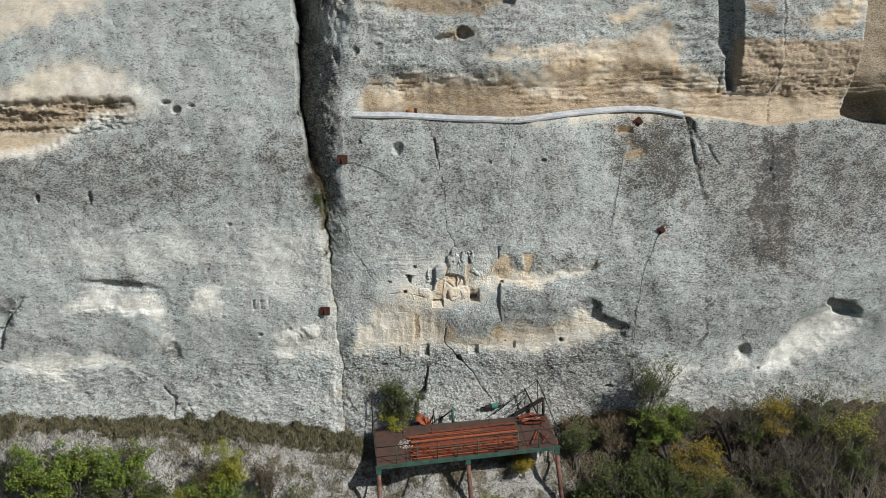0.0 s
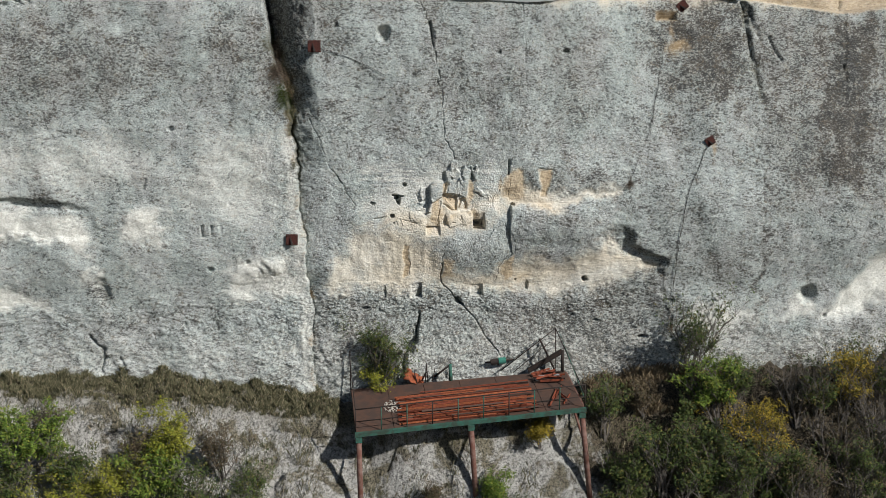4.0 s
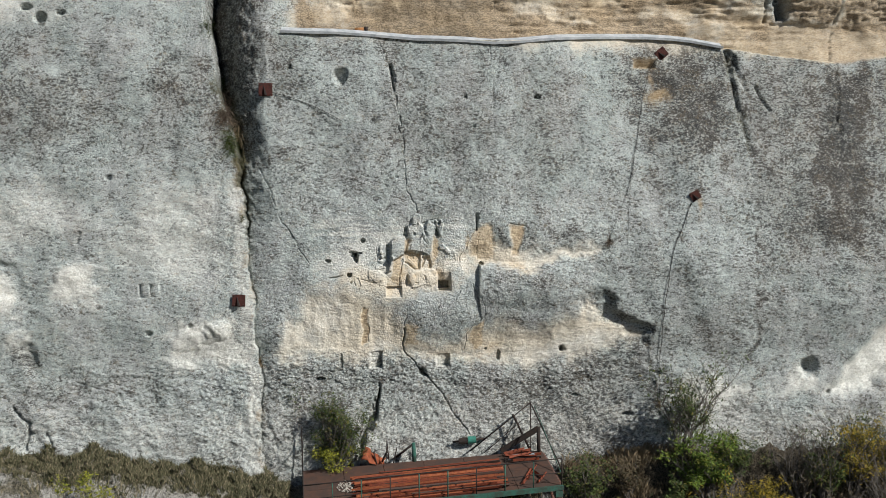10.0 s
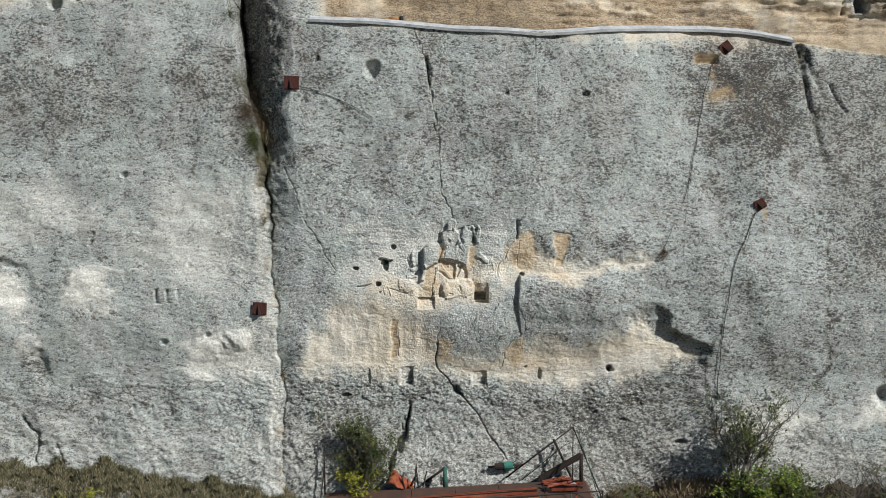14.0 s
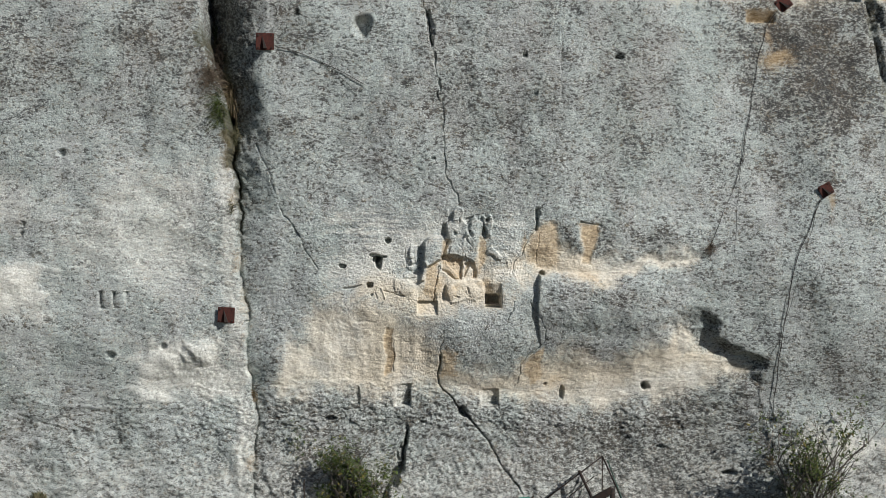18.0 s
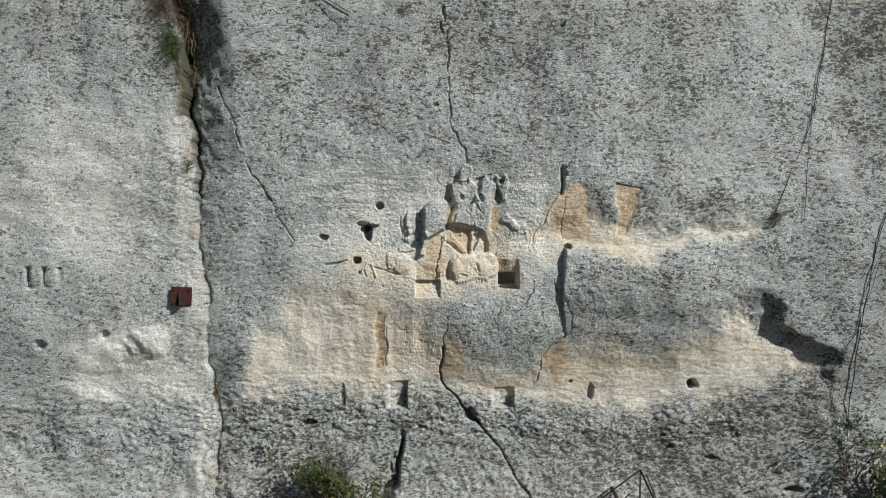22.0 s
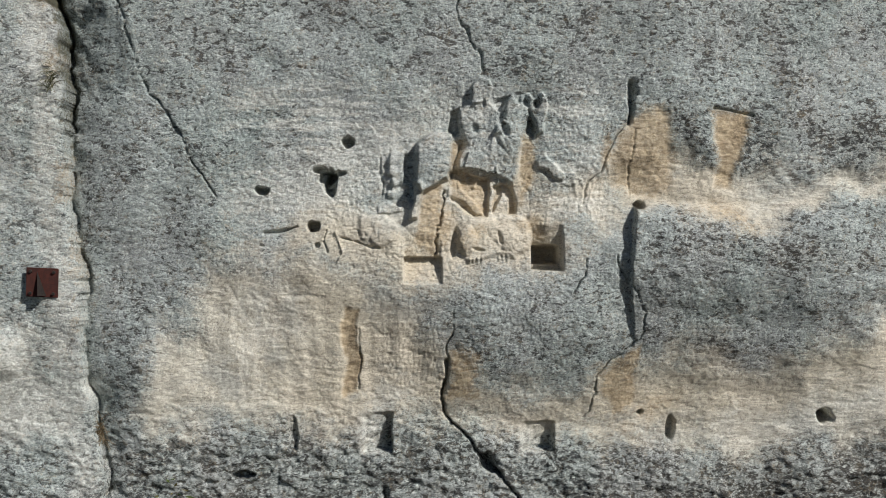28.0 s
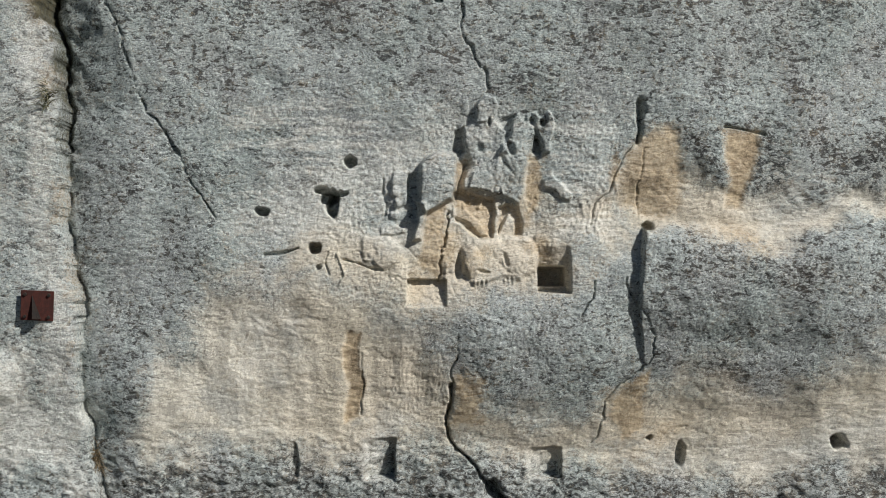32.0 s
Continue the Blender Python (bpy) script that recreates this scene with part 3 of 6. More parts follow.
spot("dark", 7.4, 10.2, 1.2, 1.8, 0.9)
ZONE["dark"] = np.maximum(ZONE["dark"], 0.52 * ease((Z - 6.6) / 1.8) * ease((X + 4.4) / 0.5) * ease((12.0 - Z) / 0.3) * (1.0 + 0.9 * W3))
ZONE["dark"] = np.maximum(ZONE["dark"], (0.10 + 0.42 * ease((11.0 - X) / 2.0)) * ease((X - 4.6) / 2.0) * ease((Z - 1.2) / 2.0) * (1.0 + 0.8 * W3))
zone("dark", [(12.3, 11.2), (14.4, 11.2), (14.1, 8.5), (13.7, 5.5), (12.2, 5.5), (12.2, 8.5)], 0.60, 1.6, 2.0)
zone("dark", [(-19, 10.4), (-13.2, 11.6), (-9.5, 11.3), (-7.6, 9.6), (-9.4, 8.6), (-12.4, 8.3), (-19, 9.0)], 0.8, 0.72, 3.0)
zone("dark", [(9.4, 11.6), (19, 11.6), (19, 7.0), (14.2, 5.0), (11.0, 4.6), (9.6, 7.5)], 1.0, 0.85, 2.5)
ZONE["dark"] = np.maximum(ZONE["dark"], 0.40 * ease((Z - 11.9) / 0.6) * ease((X + 4.5) / 1.0))
ZONE["white"] = np.maximum(ZONE["white"], 0.34 * low * ease((1.6 - Z) / 1.2))
streaks = ease(fbm(X * 1.6, Z * 0.12, 261, 3) / 0.5 - 0.15) * ease((11.8 - Z) / 0.5) * ease((Z - 6.5) / 3.0)
ZONE["dark"] = np.maximum(ZONE["dark"], 0.70 * streaks * ease((X - 6.5) / 2.0))
ZONE["white"] = np.maximum(ZONE["white"], 0.16 * BUTTRESS * ease((8.5 - Z) / 2.5) * ease((Z - 1.2) / 1.5) * (0.7 + 0.5 * fbm(X * 0.4, Z * 0.4, 281, 2)))

# hollow below the carving, of fresh broken stone
zone("tan", [(-3.8, 2.45), (-3.4, 3.4), (-2.8, 4.4), (-1.36, 4.5), (-0.23, 4.1), (-0.07, 3.0), (1.5, 2.95), (2.47, 3.4), (4.2, 3.35), (5.45, 3.95), (6.0, 3.5), (6.9, 2.95), (6.0, 2.65), (4.6, 2.35), (3.1, 2.15), (1.7, 2.3), (0.2, 2.55), (-1.2, 2.6)], 0.35)
zone("tan", [(-2.7, 4.6), (-1.7, 5.3), (-1.0, 5.1), (-0.3, 5.5), (-0.1, 5.9), (0.75, 6.0), (0.95, 5.35), (1.8, 5.7), (2.0, 5.0), (1.35, 4.8), (1.0, 4.35), (-0.07, 4.3), (-0.58, 4.2), (-1.4, 4.3), (-1.8, 4.4)], 0.3, 0.85)
PATCH = [(1.74, 5.68), (1.85, 6.0), (1.98, 6.24), (2.3, 6.35), (2.45, 6.24), (2.53, 5.71), (2.52, 5.36), (1.86, 5.35)]
SLOT = [(2.97, 6.27), (3.41, 6.29), (3.36, 5.96), (3.28, 5.47), (3.08, 5.46)]
zone("tan", PATCH, 0.10, 1.0, 0.4)
zone("tan", SLOT, 0.08, 1.0, 0.3)
zone("tan", [(1.5, 5.3), (1.7, 5.5), (2.43, 5.85), (2.9, 5.65), (3.4, 5.75), (3.9, 5.6), (5.6, 5.6), (4.8, 5.3), (3.4, 5.0), (3.16, 4.92), (2.74, 5.12), (2.08, 5.16)], 0.22)
zone("white", [(3.3, 5.5), (3.6, 5.7), (5.6, 5.65), (4.9, 5.35), (3.5, 5.1)], 0.3, 0.55)
zone("white", [(1.0, 5.0), (1.2, 6.5), (1.9, 6.6), (1.8, 5.9), (1.4, 5.3)], 0.3, 0.25)
zone("ochre", PATCH, 0.10, 0.75, 0.5)
zone("ochre", SLOT, 0.06, 0.9, 0.3)
spot("brown", 2.05, 5.75, 0.30, 0.22, 0.7)
spot("brown", 3.25, 6.1, 0.14, 0.25, 0.75)
spot("dark", 2.65, 6.1, 0.30, 0.14, 0.9, -35)
spot("dark", 3.6, 6.0, 0.25, 0.45, 0.9)
zone("white", [(-3.9, 2.5), (-3.3, 3.6), (-2.6, 4.5), (-2.0, 4.0), (-2.2, 2.6)], 0.6, 0.55)
zone("white", [(-1.9, 5.9), (-0.6, 6.1), (-0.3, 6.5), (-0.3, 5.95), (-1.0, 5.6), (-2.8, 5.0), (-2.5, 5.5)], 0.3, 0.7)
zone("white", [(2.6, 2.3), (4.6, 2.5), (6.4, 2.9), (5.4, 3.2), (4.0, 2.75)], 0.4, 0.8)
for cx, cz, rx, rz, a in ((-0.27, 5.0, 0.16, 0.45, 0.8), (0.72, 5.55, 0.10, 0.5, 0.9), (0.02, 3.2, 0.16, 0.36, 1.1), (2.37, 5.9, 0.12, 0.35, 0.9), (1.72, 5.75, 0.10, 0.3, 0.8), (1.95, 3.0, 0.28, 0.45, 0.8), (3.15, 5.15, 0.3, 0.25, 0.6), (2.4, 2.75, 0.5, 0.3, 0.6), (0.95, 4.9, 0.14, 0.3, 0.7), (0.15, 4.95, 0.3, 0.25, 0.6), (-0.45, 4.65, 0.2, 0.3, 0.5), (7.3, 10.2, 0.35, 0.35, 0.7)):
    spot("ochre", cx, cz, rx, rz, a)
recess([(-3.6, 2.55), (-3.2, 3.4), (-2.7, 4.1), (-0.3, 3.9), (-0.1, 2.8), (1.6, 2.7), (2.47, 3.2), (4.2, 3.3), (5.5, 4.1), (6.0, 3.8), (7.0, 2.95), (6.0, 2.55), (4.6, 2.25), (3.1, 2.05), (1.7, 2.2), (0.2, 2.5), (-1.2, 2.55)], 0.14, 0.9)
lip = np.interp(Z + 0.06 * W2, [2.6, 2.7, 3.2, 3.78, 4.32, 4.5], [7.5, 7.45, 7.3, 6.45, 6.1, 5.9]) + 0.16 * W1 + 0.09 * stone(5, 5, 487, 4, 0.65) - X
deep = ease(np.interp(Z, [2.5, 2.8, 3.3, 3.8, 4.1, 4.6], [0.0, 0.45, 0.75, 1.0, 0.75, 0.0])) * 0.32
Y += deep * ease(lip / 0.34) * (1 - ease((lip - 0.2) / 1.4))
edge_ = X - np.interp(Z + 0.03 * W2, [3.6, 3.97, 4.38, 4.79, 5.14], [2.15, 2.10, 2.02, 2.03, 2.05]) - 0.03 * W1
tall_ = np.interp(Z, [3.45, 3.8, 4.4, 5.0, 5.16, 5.24], [0.0, 0.07, 0.14, 0.20, 0.14, 0.0])
Y -= 0.6 * tall_ * ease(edge_ / 0.03 + 0.5) * (1 - ease((edge_ - 0.3) / 1.6))
Y += 0.4 * tall_ * (1 - ease(edge_ / 0.03 + 0.5)) * np.exp(-np.clip(-edge_, 0, 9) / 0.22)
recess([(1.6, 5.35), (2.43, 5.9), (2.95, 5.75), (3.4, 5.75), (3.9, 5.65), (5.8, 5.6), (4.8, 5.35), (3.3, 5.0), (2.1, 5.2)], 0.10, 0.40, 1.6)
recess(PATCH, 0.018, 0.10, 2.0)
recess(SLOT, 0.035, 0.09, 1.5)
crack([(1.98, 6.62), (2.0, 6.35), (1.97, 6.17)], 0.075, 0.16, 0.0, 0.3)
crack([(1.96, 6.22), (1.84, 6.02), (1.70, 5.72), (1.66, 5.58), (1.48, 5.45), (1.44, 5.2)], 0.02, 0.05, 0.0, 0.4)
crack([(2.98, 6.33), (3.2, 6.31), (3.46, 6.28)], 0.025, 0.07, 0.0, 0.4)
crack([(2.05, 6.1), (1.98, 5.7), (2.02, 5.3)], 0.02, 0.03, 0.0, 0.6)
boss(3.6, 4.5, 2.2, 0.75, 0.16, -4, 1.4, 2.0)
boss(0.9, 3.7, 1.0, 0.7, 0.08, 0, 0.8)

# pale scars on the buttress and far right
zone("white", [(-15.3, 4.55), (-14.1, 5.35), (-13.1, 5.15), (-11.4, 4.9), (-11.3, 3.8), (-12.0, 4.2), (-13.3, 4.3)], 0.30, 1.1)
zone("white", [(-10.4, 4.5), (-9.9, 5.25), (-9.0, 5.4), (-8.9, 4.6), (-9.4, 4.1)], 0.30, 1.0)
zone("white", [(-17.9, 2.4), (-16.6, 2.75), (-13.5, 2.65), (-12.8, 2.3), (-15.3, 2.0), (-15.3, 1.2), (-15.9, 1.5)], 0.30, 1.1)
zone("white", [(-11.9, 2.9), (-11.2, 3.5), (-11.1, 2.8)], 0.22, 1.0)
recess([(-14.6, 4.5), (-13.8, 5.42), (-12.6, 5.62), (-11.2, 5.32), (-11.0, 4.6), (-12.6, 4.3)], 0.09, 0.45, 3.0)
crack([(-17.9, 3.0), (-17.6, 3.98), (-16.8, 5.05)], 0.16, 0.35, 0.6)
zone("white", [(-7.2, 2.5), (-6.9, 3.6), (-5.4, 3.7), (-4.7, 3.0), (-5.0, 2.3)], 0.4, 1.0)
zone("white", [(12.9, 1.1), (14.2, 2.8), (15.7, 3.8), (16.9, 3.2), (16.2, 2.2), (14.3, 1.3)], 0.5, 1.15)
zone("white", [(11.2, 1.0), (11.9, 2.0), (12.5, 1.3)], 0.4, 1.0)
zone("white", [(7.6, 1.0), (8.4, 1.8), (10.5, 1.3), (9.5, 0.7)], 0.5, 1.0)
zone("white", [(-16.0, 6.6), (-13.8, 7.6), (-10.2, 7.4), (-9.0, 6.4), (-12.0, 5.9)], 0.9, 0.6)
zone("white", [(-8.8, 5.6), (-7.6, 7.6), (-5.4, 7.8), (-5.1, 5.2), (-6.8, 4.6)], 0.8, 0.55)
recess([(12.9, 1.1), (14.2, 2.8), (15.7, 3.95), (16.6, 3.9), (16.9, 3.2), (15.2, 2.2), (14.3, 1.3)], 0.35, 0.6)
pit(16.25, 3.75, 0.75, 0.28, 0.5, -25)
scars = ease(np.clip(ZONE["white"], 0, 1) / 0.6) * BUTTRESS
Y -= scars * 0.07 * fbm(X * 0.5, Z * 0.8, 291, 3, 0.5)
boss(-5.6, 3.35, 0.4, 0.35, 0.14, 0, 1.2, 2.0)
boss(-6.6, 3.05, 0.55, 0.4, 0.10, 0, 1.2, 2.0)
pit(-5.85, 3.35, 0.14, 0.34, 0.05, 35, 1.1)
pit(-13.0, 5.5, 1.6, 0.2, 0.2, -6, 0.9)
pit(-17.6, 4.2, 0.5, 0.9, 0.35, -25, 0.9)
pit(-11.0, 2.6, 0.3, 0.5, 0.15, 0, 0.9)

# ledge with the gutter, the undercut beds above it
LEDGE = [(-5.8, 12.1), (-3.7, 11.95), (-2.0, 11.9), (0.2, 11.72), (1.7, 11.67), (3.3, 11.66), (5.4, 11.85), (7.3, 11.94), (8.7, 11.85), (9.6, 11.65), (11.4, 11.4), (13.2, 11.2), (14.7, 11.4), (16.3, 11.45), (18, 11.1), (30, 11.0)]
lx_, lz_ = zip(*LEDGE)
above = Z - np.interp(X, lx_, lz_)
main = ease((off - 1.1) / 2.2)
Y += main * 0.62 * ease(above / 0.12) * (1 - 0.75 * ease((above - 0.9) / 1.3))
TOP = (above > 0) & (X > -3.9)
beds = fbm(X * 0.6, Z * 9.0, 307, 3)
strata = main * ease(above / 0.2)
patchy = ease(fbm(X * 0.5, Z * 0.9, 341, 3) / 0.5 + 0.35)
Y += strata * patchy * (0.04 * beds + 0.07 * np.abs(fbm(X * 1.8, Z * 8, 331, 4, 0.6))) + strata * 0.10 * fbm(X * 0.9, Z * 1.2, 345, 3)
ZONE["dark"] = np.maximum(ZONE["dark"], strata * 0.5 * ease(fbm(X * 1.3, Z * 0.25, 347, 3) / 0.4) * ease((13.2 - Z) / 1.2))
zone("tan", [(-3.4, 12.0), (-3.2, 12.9), (-1.6, 13.5), (1.5, 13.4), (3.6, 13.5), (4.5, 14.5), (7.6, 14.8), (9.1, 15.4), (9.7, 13.6), (11.2, 13.2), (11.7, 11.3), (9.4, 11.6), (3.3, 11.6)], 0.4, 0.95)
zone("tan", [(1.3, 14.0), (1.4, 14.25), (4.3, 14.6), (4.4, 13.9)], 0.2, 0.8)
streak = ease(fbm(X * 1.7, Z * 0.18, 353, 4, 0.6) / 0.5 + 0.35)
gutter_top = ease((X + 3.4) / 0.4) * ease((9.0 - X) / 0.6) * ease(above / 0.1) * ease((1.15 + 0.5 * W3 - above) / 0.35)
ZONE["brown"] = np.maximum(ZONE["brown"], 1.5 * gutter_top * (0.6 + 0.4 * streak))
ochre_bed = ease((X - 3.8) / 1.2) * ease((9.6 - X) / 0.8) * ease((above - 0.7) / 0.4) * ease((2.6 - above) / 0.6)
ZONE["brown"] = np.maximum(ZONE["brown"], 0.62 * ochre_bed * streak)
ZONE["ochre"] = np.maximum(ZONE["ochre"], 0.60 * ochre_bed)
warm_bed = strata * np.clip(ZONE["tan"], 0, 1) * ease((X + 3.6) / 0.5)
ZONE["ochre"] = np.maximum(ZONE["ochre"], warm_bed * (0.40 + 0.5 * fbm(X * 0.7, Z * 1.6, 359, 4, 0.6)))
ZONE["brown"] = np.maximum(ZONE["brown"], warm_bed * (0.50 + 0.6 * fbm(X * 0.9, Z * 2.2, 363, 4, 0.6)))
STRIP = [(9.7, 11.7), (12.8, 11.2), (16.3, 11.45), (16.3, 12.5), (11.8, 12.5), (9.7, 13.0)]
zone("tan", STRIP, 0.06, 1.0, 0.2)
zone("ochre", STRIP, 0.08, 0.55, 0.4)
zone("brown", STRIP, 0.08, 0.50, 0.4)
BLOCK_A = [(11.83, 14.6), (13.61, 14.68), (13.75, 13.37), (13.22, 12.51), (11.76, 12.59)]
BLOCK_B = [(13.67, 14.57), (17.08, 14.62), (16.86, 12.99), (16.32, 12.2), (13.33, 12.2), (13.76, 13.26)]
for block in (BLOCK_A, BLOCK_B):
    zone("tan", block, 0.08, 0.95, 0.3)
    zone("brown", block, 0.08, 0.85, 0.6)
    w = around(block, 0.3)
    within = ease(inside(X[w], Z[w], block) / 0.15)
    Y[w] += within * (0.075 * np.abs(fbm(X[w] * 4.0, Z[w] * 11, 361, 3, 0.7)) + 0.02 * fbm(X[w] * 0.5, Z[w] * 12, 367, 2))
zone("brown", [(17.5, 17.0), (21.0, 17.0), (21.0, 11.0), (16.4, 11.4), (16.8, 13.0), (16.98, 14.3)], 0.2, 0.9, 0.3)
zone("brown", [(12.0, 16.2), (13.4, 16.2), (13.3, 15.6), (12.4, 15.8)], 0.15, 0.8)
zone("brown", [(-3.0, 16.4), (-1.0, 15.85), (1.5, 15.82), (2.5, 16.3)], 0.15, 0.85)
zone("ochre", [(14.9, 15.1), (15.9, 16.0), (17.1, 16.0), (16.1, 15.15)], 0.2, 0.8)
zone("tan", [(14.9, 15.1), (15.6, 16.2), (17.3, 16.3), (16.8, 15.2)], 0.3, 0.9)
zone("tan", [(6.7, 15.2), (6.9, 15.8), (8.7, 16.4), (8.3, 15.8)], 0.2, 0.9)
zone("tan", [(11.9, 14.3), (13.7, 14.5), (16.9, 14.2), (16.3, 11.5), (13.2, 11.3), (11.5, 11.5)], 0.25, 0.7, 0.4)
for cx, cz, rx, rz, a in ((-1.6, 12.9, 0.35, 0.8, 0.8), (9.2, 13.1, 0.3, 1.1, 1.0), (0.7, 15.0, 0.7, 0.25, 0.9), (-0.5, 16.3, 3.0, 0.4, 0.8), (6.9, 15.6, 0.8, 0.3, 0.8), (15.2, 15.5, 0.9, 0.3, 0.7), (-16.4, 11.0, 1.2, 0.35, 0.9)):
    spot("ochre", cx, cz, rx, rz, a)
recess([(-3.3, 16.1), (-1.9, 15.9), (0.3, 15.65), (1.6, 16.0), (2.6, 16.1), (2.4, 17.5), (-3.2, 17.5)], 0.5, 0.35)
pit(0.75, 15.05, 0.34, 0.22, 0.5, -15)
pit(0.1, 14.9, 0.5, 0.13, 0.2, 10)
recess([(11.04, 17.5), (11.92, 17.5), (12.0, 14.3), (11.76, 12.64), (11.55, 12.65), (11.34, 14.06), (11.14, 14.4)], 0.85, 0.16, 0.8)
crack([(11.2, 13.3), (11.1, 12.6)], 0.06, 0.3)
recess([(11.76, 12.55), (12.0, 14.3), (11.95, 17.5), (13.6, 17.5), (13.72, 13.3), (13.22, 12.5)], -0.16, 0.10, 0.5)
crack([(13.7, 17.0), (13.75, 14.0), (13.3, 12.2), (13.15, 11.0), (13.16, 9.0)], 0.045, 0.25, 0.3)
crack([(11.7, 12.55), (13.6, 12.6), (16.4, 12.7)], 0.04, 0.12)
recess([(16.35, 11.5), (16.9, 13.4), (17.1, 15.2), (17.4, 17.5), (21, 17.5), (21, 11.0), (17.9, 11.0)], 1.3, 0.2, 0.6)
recess([(16.4, 11.45), (16.7, 12.3), (18.6, 12.4), (19.0, 11.0), (17.9, 11.0)], 1.2, 0.3)
SCOOP = [(-21, 12.6), (-17.0, 12.62), (-14.5, 12.75), (-12.0, 12.62), (-13.5, 12.15), (-14.6, 11.6), (-15.3, 11.0), (-17.2, 10.6), (-21, 10.4)]
recess(SCOOP, 0.24, 0.45, 2.0)
zone("tan", [(-21, 10.4), (-17.0, 10.4), (-15.2, 10.9), (-13.4, 12.0), (-11.4, 12.4), (-12.2, 13.6), (-13.7, 14.4), (-15.1, 14.1), (-17.0, 13.3), (-21, 13.2)], 0.4, 0.95)
zone("tan", [(-21, 17), (-12.6, 17), (-12.8, 16.2), (-14.7, 16.0), (-15.1, 15.5), (-17.0, 15.1), (-21, 15.1)], 0.3, 0.9)
zone("white", [(-15.0, 13.2), (-11.0, 12.2), (-9.6, 12.4), (-11.2, 13.2), (-13.5, 14.0)], 0.5, 0.6)
zone("white", [(-18, 10.2), (-15.3, 10.8), (-13.4, 11.9), (-11.6, 11.9), (-11.6, 12.2), (-13.5, 12.25), (-15.0, 11.4), (-18, 10.6)], 0.15, 0.5)
zone("brown", [(-21, 12.5), (-17.0, 12.5), (-14.5, 12.75), (-11.8, 12.6), (-13.5, 12.2), (-14.6, 11.55), (-17.0, 11.6), (-21, 11.6)], 0.2, 0.95)
zone("ochre", [(-21, 11.7), (-17.0, 11.65), (-15.5, 11.5), (-15.0, 11.45), (-17.1, 10.65), (-21, 10.4)], 0.2, 0.8)
bedL = ease((-11.8 - X) / 1.0) * ease((Z - 11.4) / 0.2) * ease((12.75 - Z) / 0.15)
Y += bedL * (0.13 * np.abs(fbm(X * 3.0, Z * 10, 351, 3, 0.7)) + 0.13 * fbm(X * 0.7, Z * 5, 355, 3))
Y += 0.20 * ease((-14.2 - X) / 2.0) * np.exp(-((Z - 11.85 - 0.25 * W3) / 0.25) ** 2)

# cracks
crack([(-4.30, 8.05), (-4.03, 7.46), (-3.87, 6.83), (-3.74, 6.44), (-3.43, 6.14), (-3.29, 5.95), (-3.19, 5.7), (-3.0, 5.41), (-2.89, 5.23)], 0.026, 0.07, 0.0, 0.7)
crack([(-0.9, 11.8), (-0.79, 11.5), (-0.48, 10.79), (-0.3, 9.7), (-0.1, 8.47), (0.01, 7.1), (0.15, 6.75)], 0.022, 0.08, 0.2, 1.3)
crack([(-0.5, 10.9), (-0.42, 10.5), (-0.36, 10.2)], 0.10, 0.25)
crack([(-0.06, 3.95), (-0.06, 3.64), (-0.15, 3.27), (-0.18, 2.9)], 0.016, 0.07)
crack([(-0.15, 3.27), (-0.19, 2.9), (-0.15, 2.65), (0.23, 2.13), (0.6, 1.77), (1.04, 1.19), (1.78, 0.1)], 0.045, 0.16, 0.4, 0.6)
crack([(0.3, 2.1), (0.5, 1.85)], 0.12, 0.25)
crack([(-0.19, 5.37), (-0.26, 5.02), (-0.29, 4.6)], 0.018, 0.09)
crack([(1.94, 4.59), (2.12, 4.07), (2.2, 3.97), (2.19, 3.65), (1.87, 3.33), (1.69, 3.05), (1.56, 2.57)], 0.016, 0.06)
crack([(1.46, 4.58), (1.49, 4.38), (1.46, 4.17)], 0.025, 0.09)
crack([(-0.85, 1.53), (-0.99, 0.88), (-1.34, 0.07), (-1.56, -0.51)], 0.13, 0.4, 0.0)
crack([(9.72, 11.67), (9.98, 10.2), (10.31, 8.49)], 0.22, 0.30, 0.8, 0.4, 0.45)
crack([(9.85, 11.6), (10.1, 10.9), (10.29, 10.3)], 0.14, 0.12, 0.5, 0.4)
crack([(10.6, 10.45), (10.75, 10.1), (10.98, 9.7)], 0.11, 0.2, 0.3, 0.4)
crack([(10.31, 8.49), (10.37, 4.94), (10.51, 0.98)], 0.04, 0.03, 0.3, 1.2)
zone("dark", [(10.30, 8.3), (10.62, 8.3), (10.72, 1.0), (10.42, 1.0)], 0.14, 0.9, 1.2)
spot("brown", 7.30, 10.75, 0.13, 0.32, 0.9)
spot("ochre", 7.40, 10.25, 0.45, 0.30, 1.1)
spot("rust", 8.60, 6.85, 0.10, 0.30, 0.9)
crack([(2.35, 11.61), (2.45, 9.96), (2.27, 7.95)], 0.025, 0.03, 0.5, 1.4)
crack([(-9.6, 5.9), (-9.4, 6.3)], 0.05, 0.12)
crack([(-11.6, 1.2), (-11.2, 0.7), (-11.2, -0.4)], 0.07, 0.2)
crack([(-10.6, 0.4), (-10.5, -0.4)], 0.05, 0.15)
for xm in (-7.8, -7.5, -7.2):
    crack([(xm, 4.72), (xm + 0.02, 4.33)], 0.042, 0.16, 0.0, 0.2)
for xa in (-8.5, -8.02, -7.5):
    crack([(xa - 0.14, 1.23), (xa, 1.55), (xa + 0.06, 1.24)], 0.03, 0.10, 0.0, 0.3)

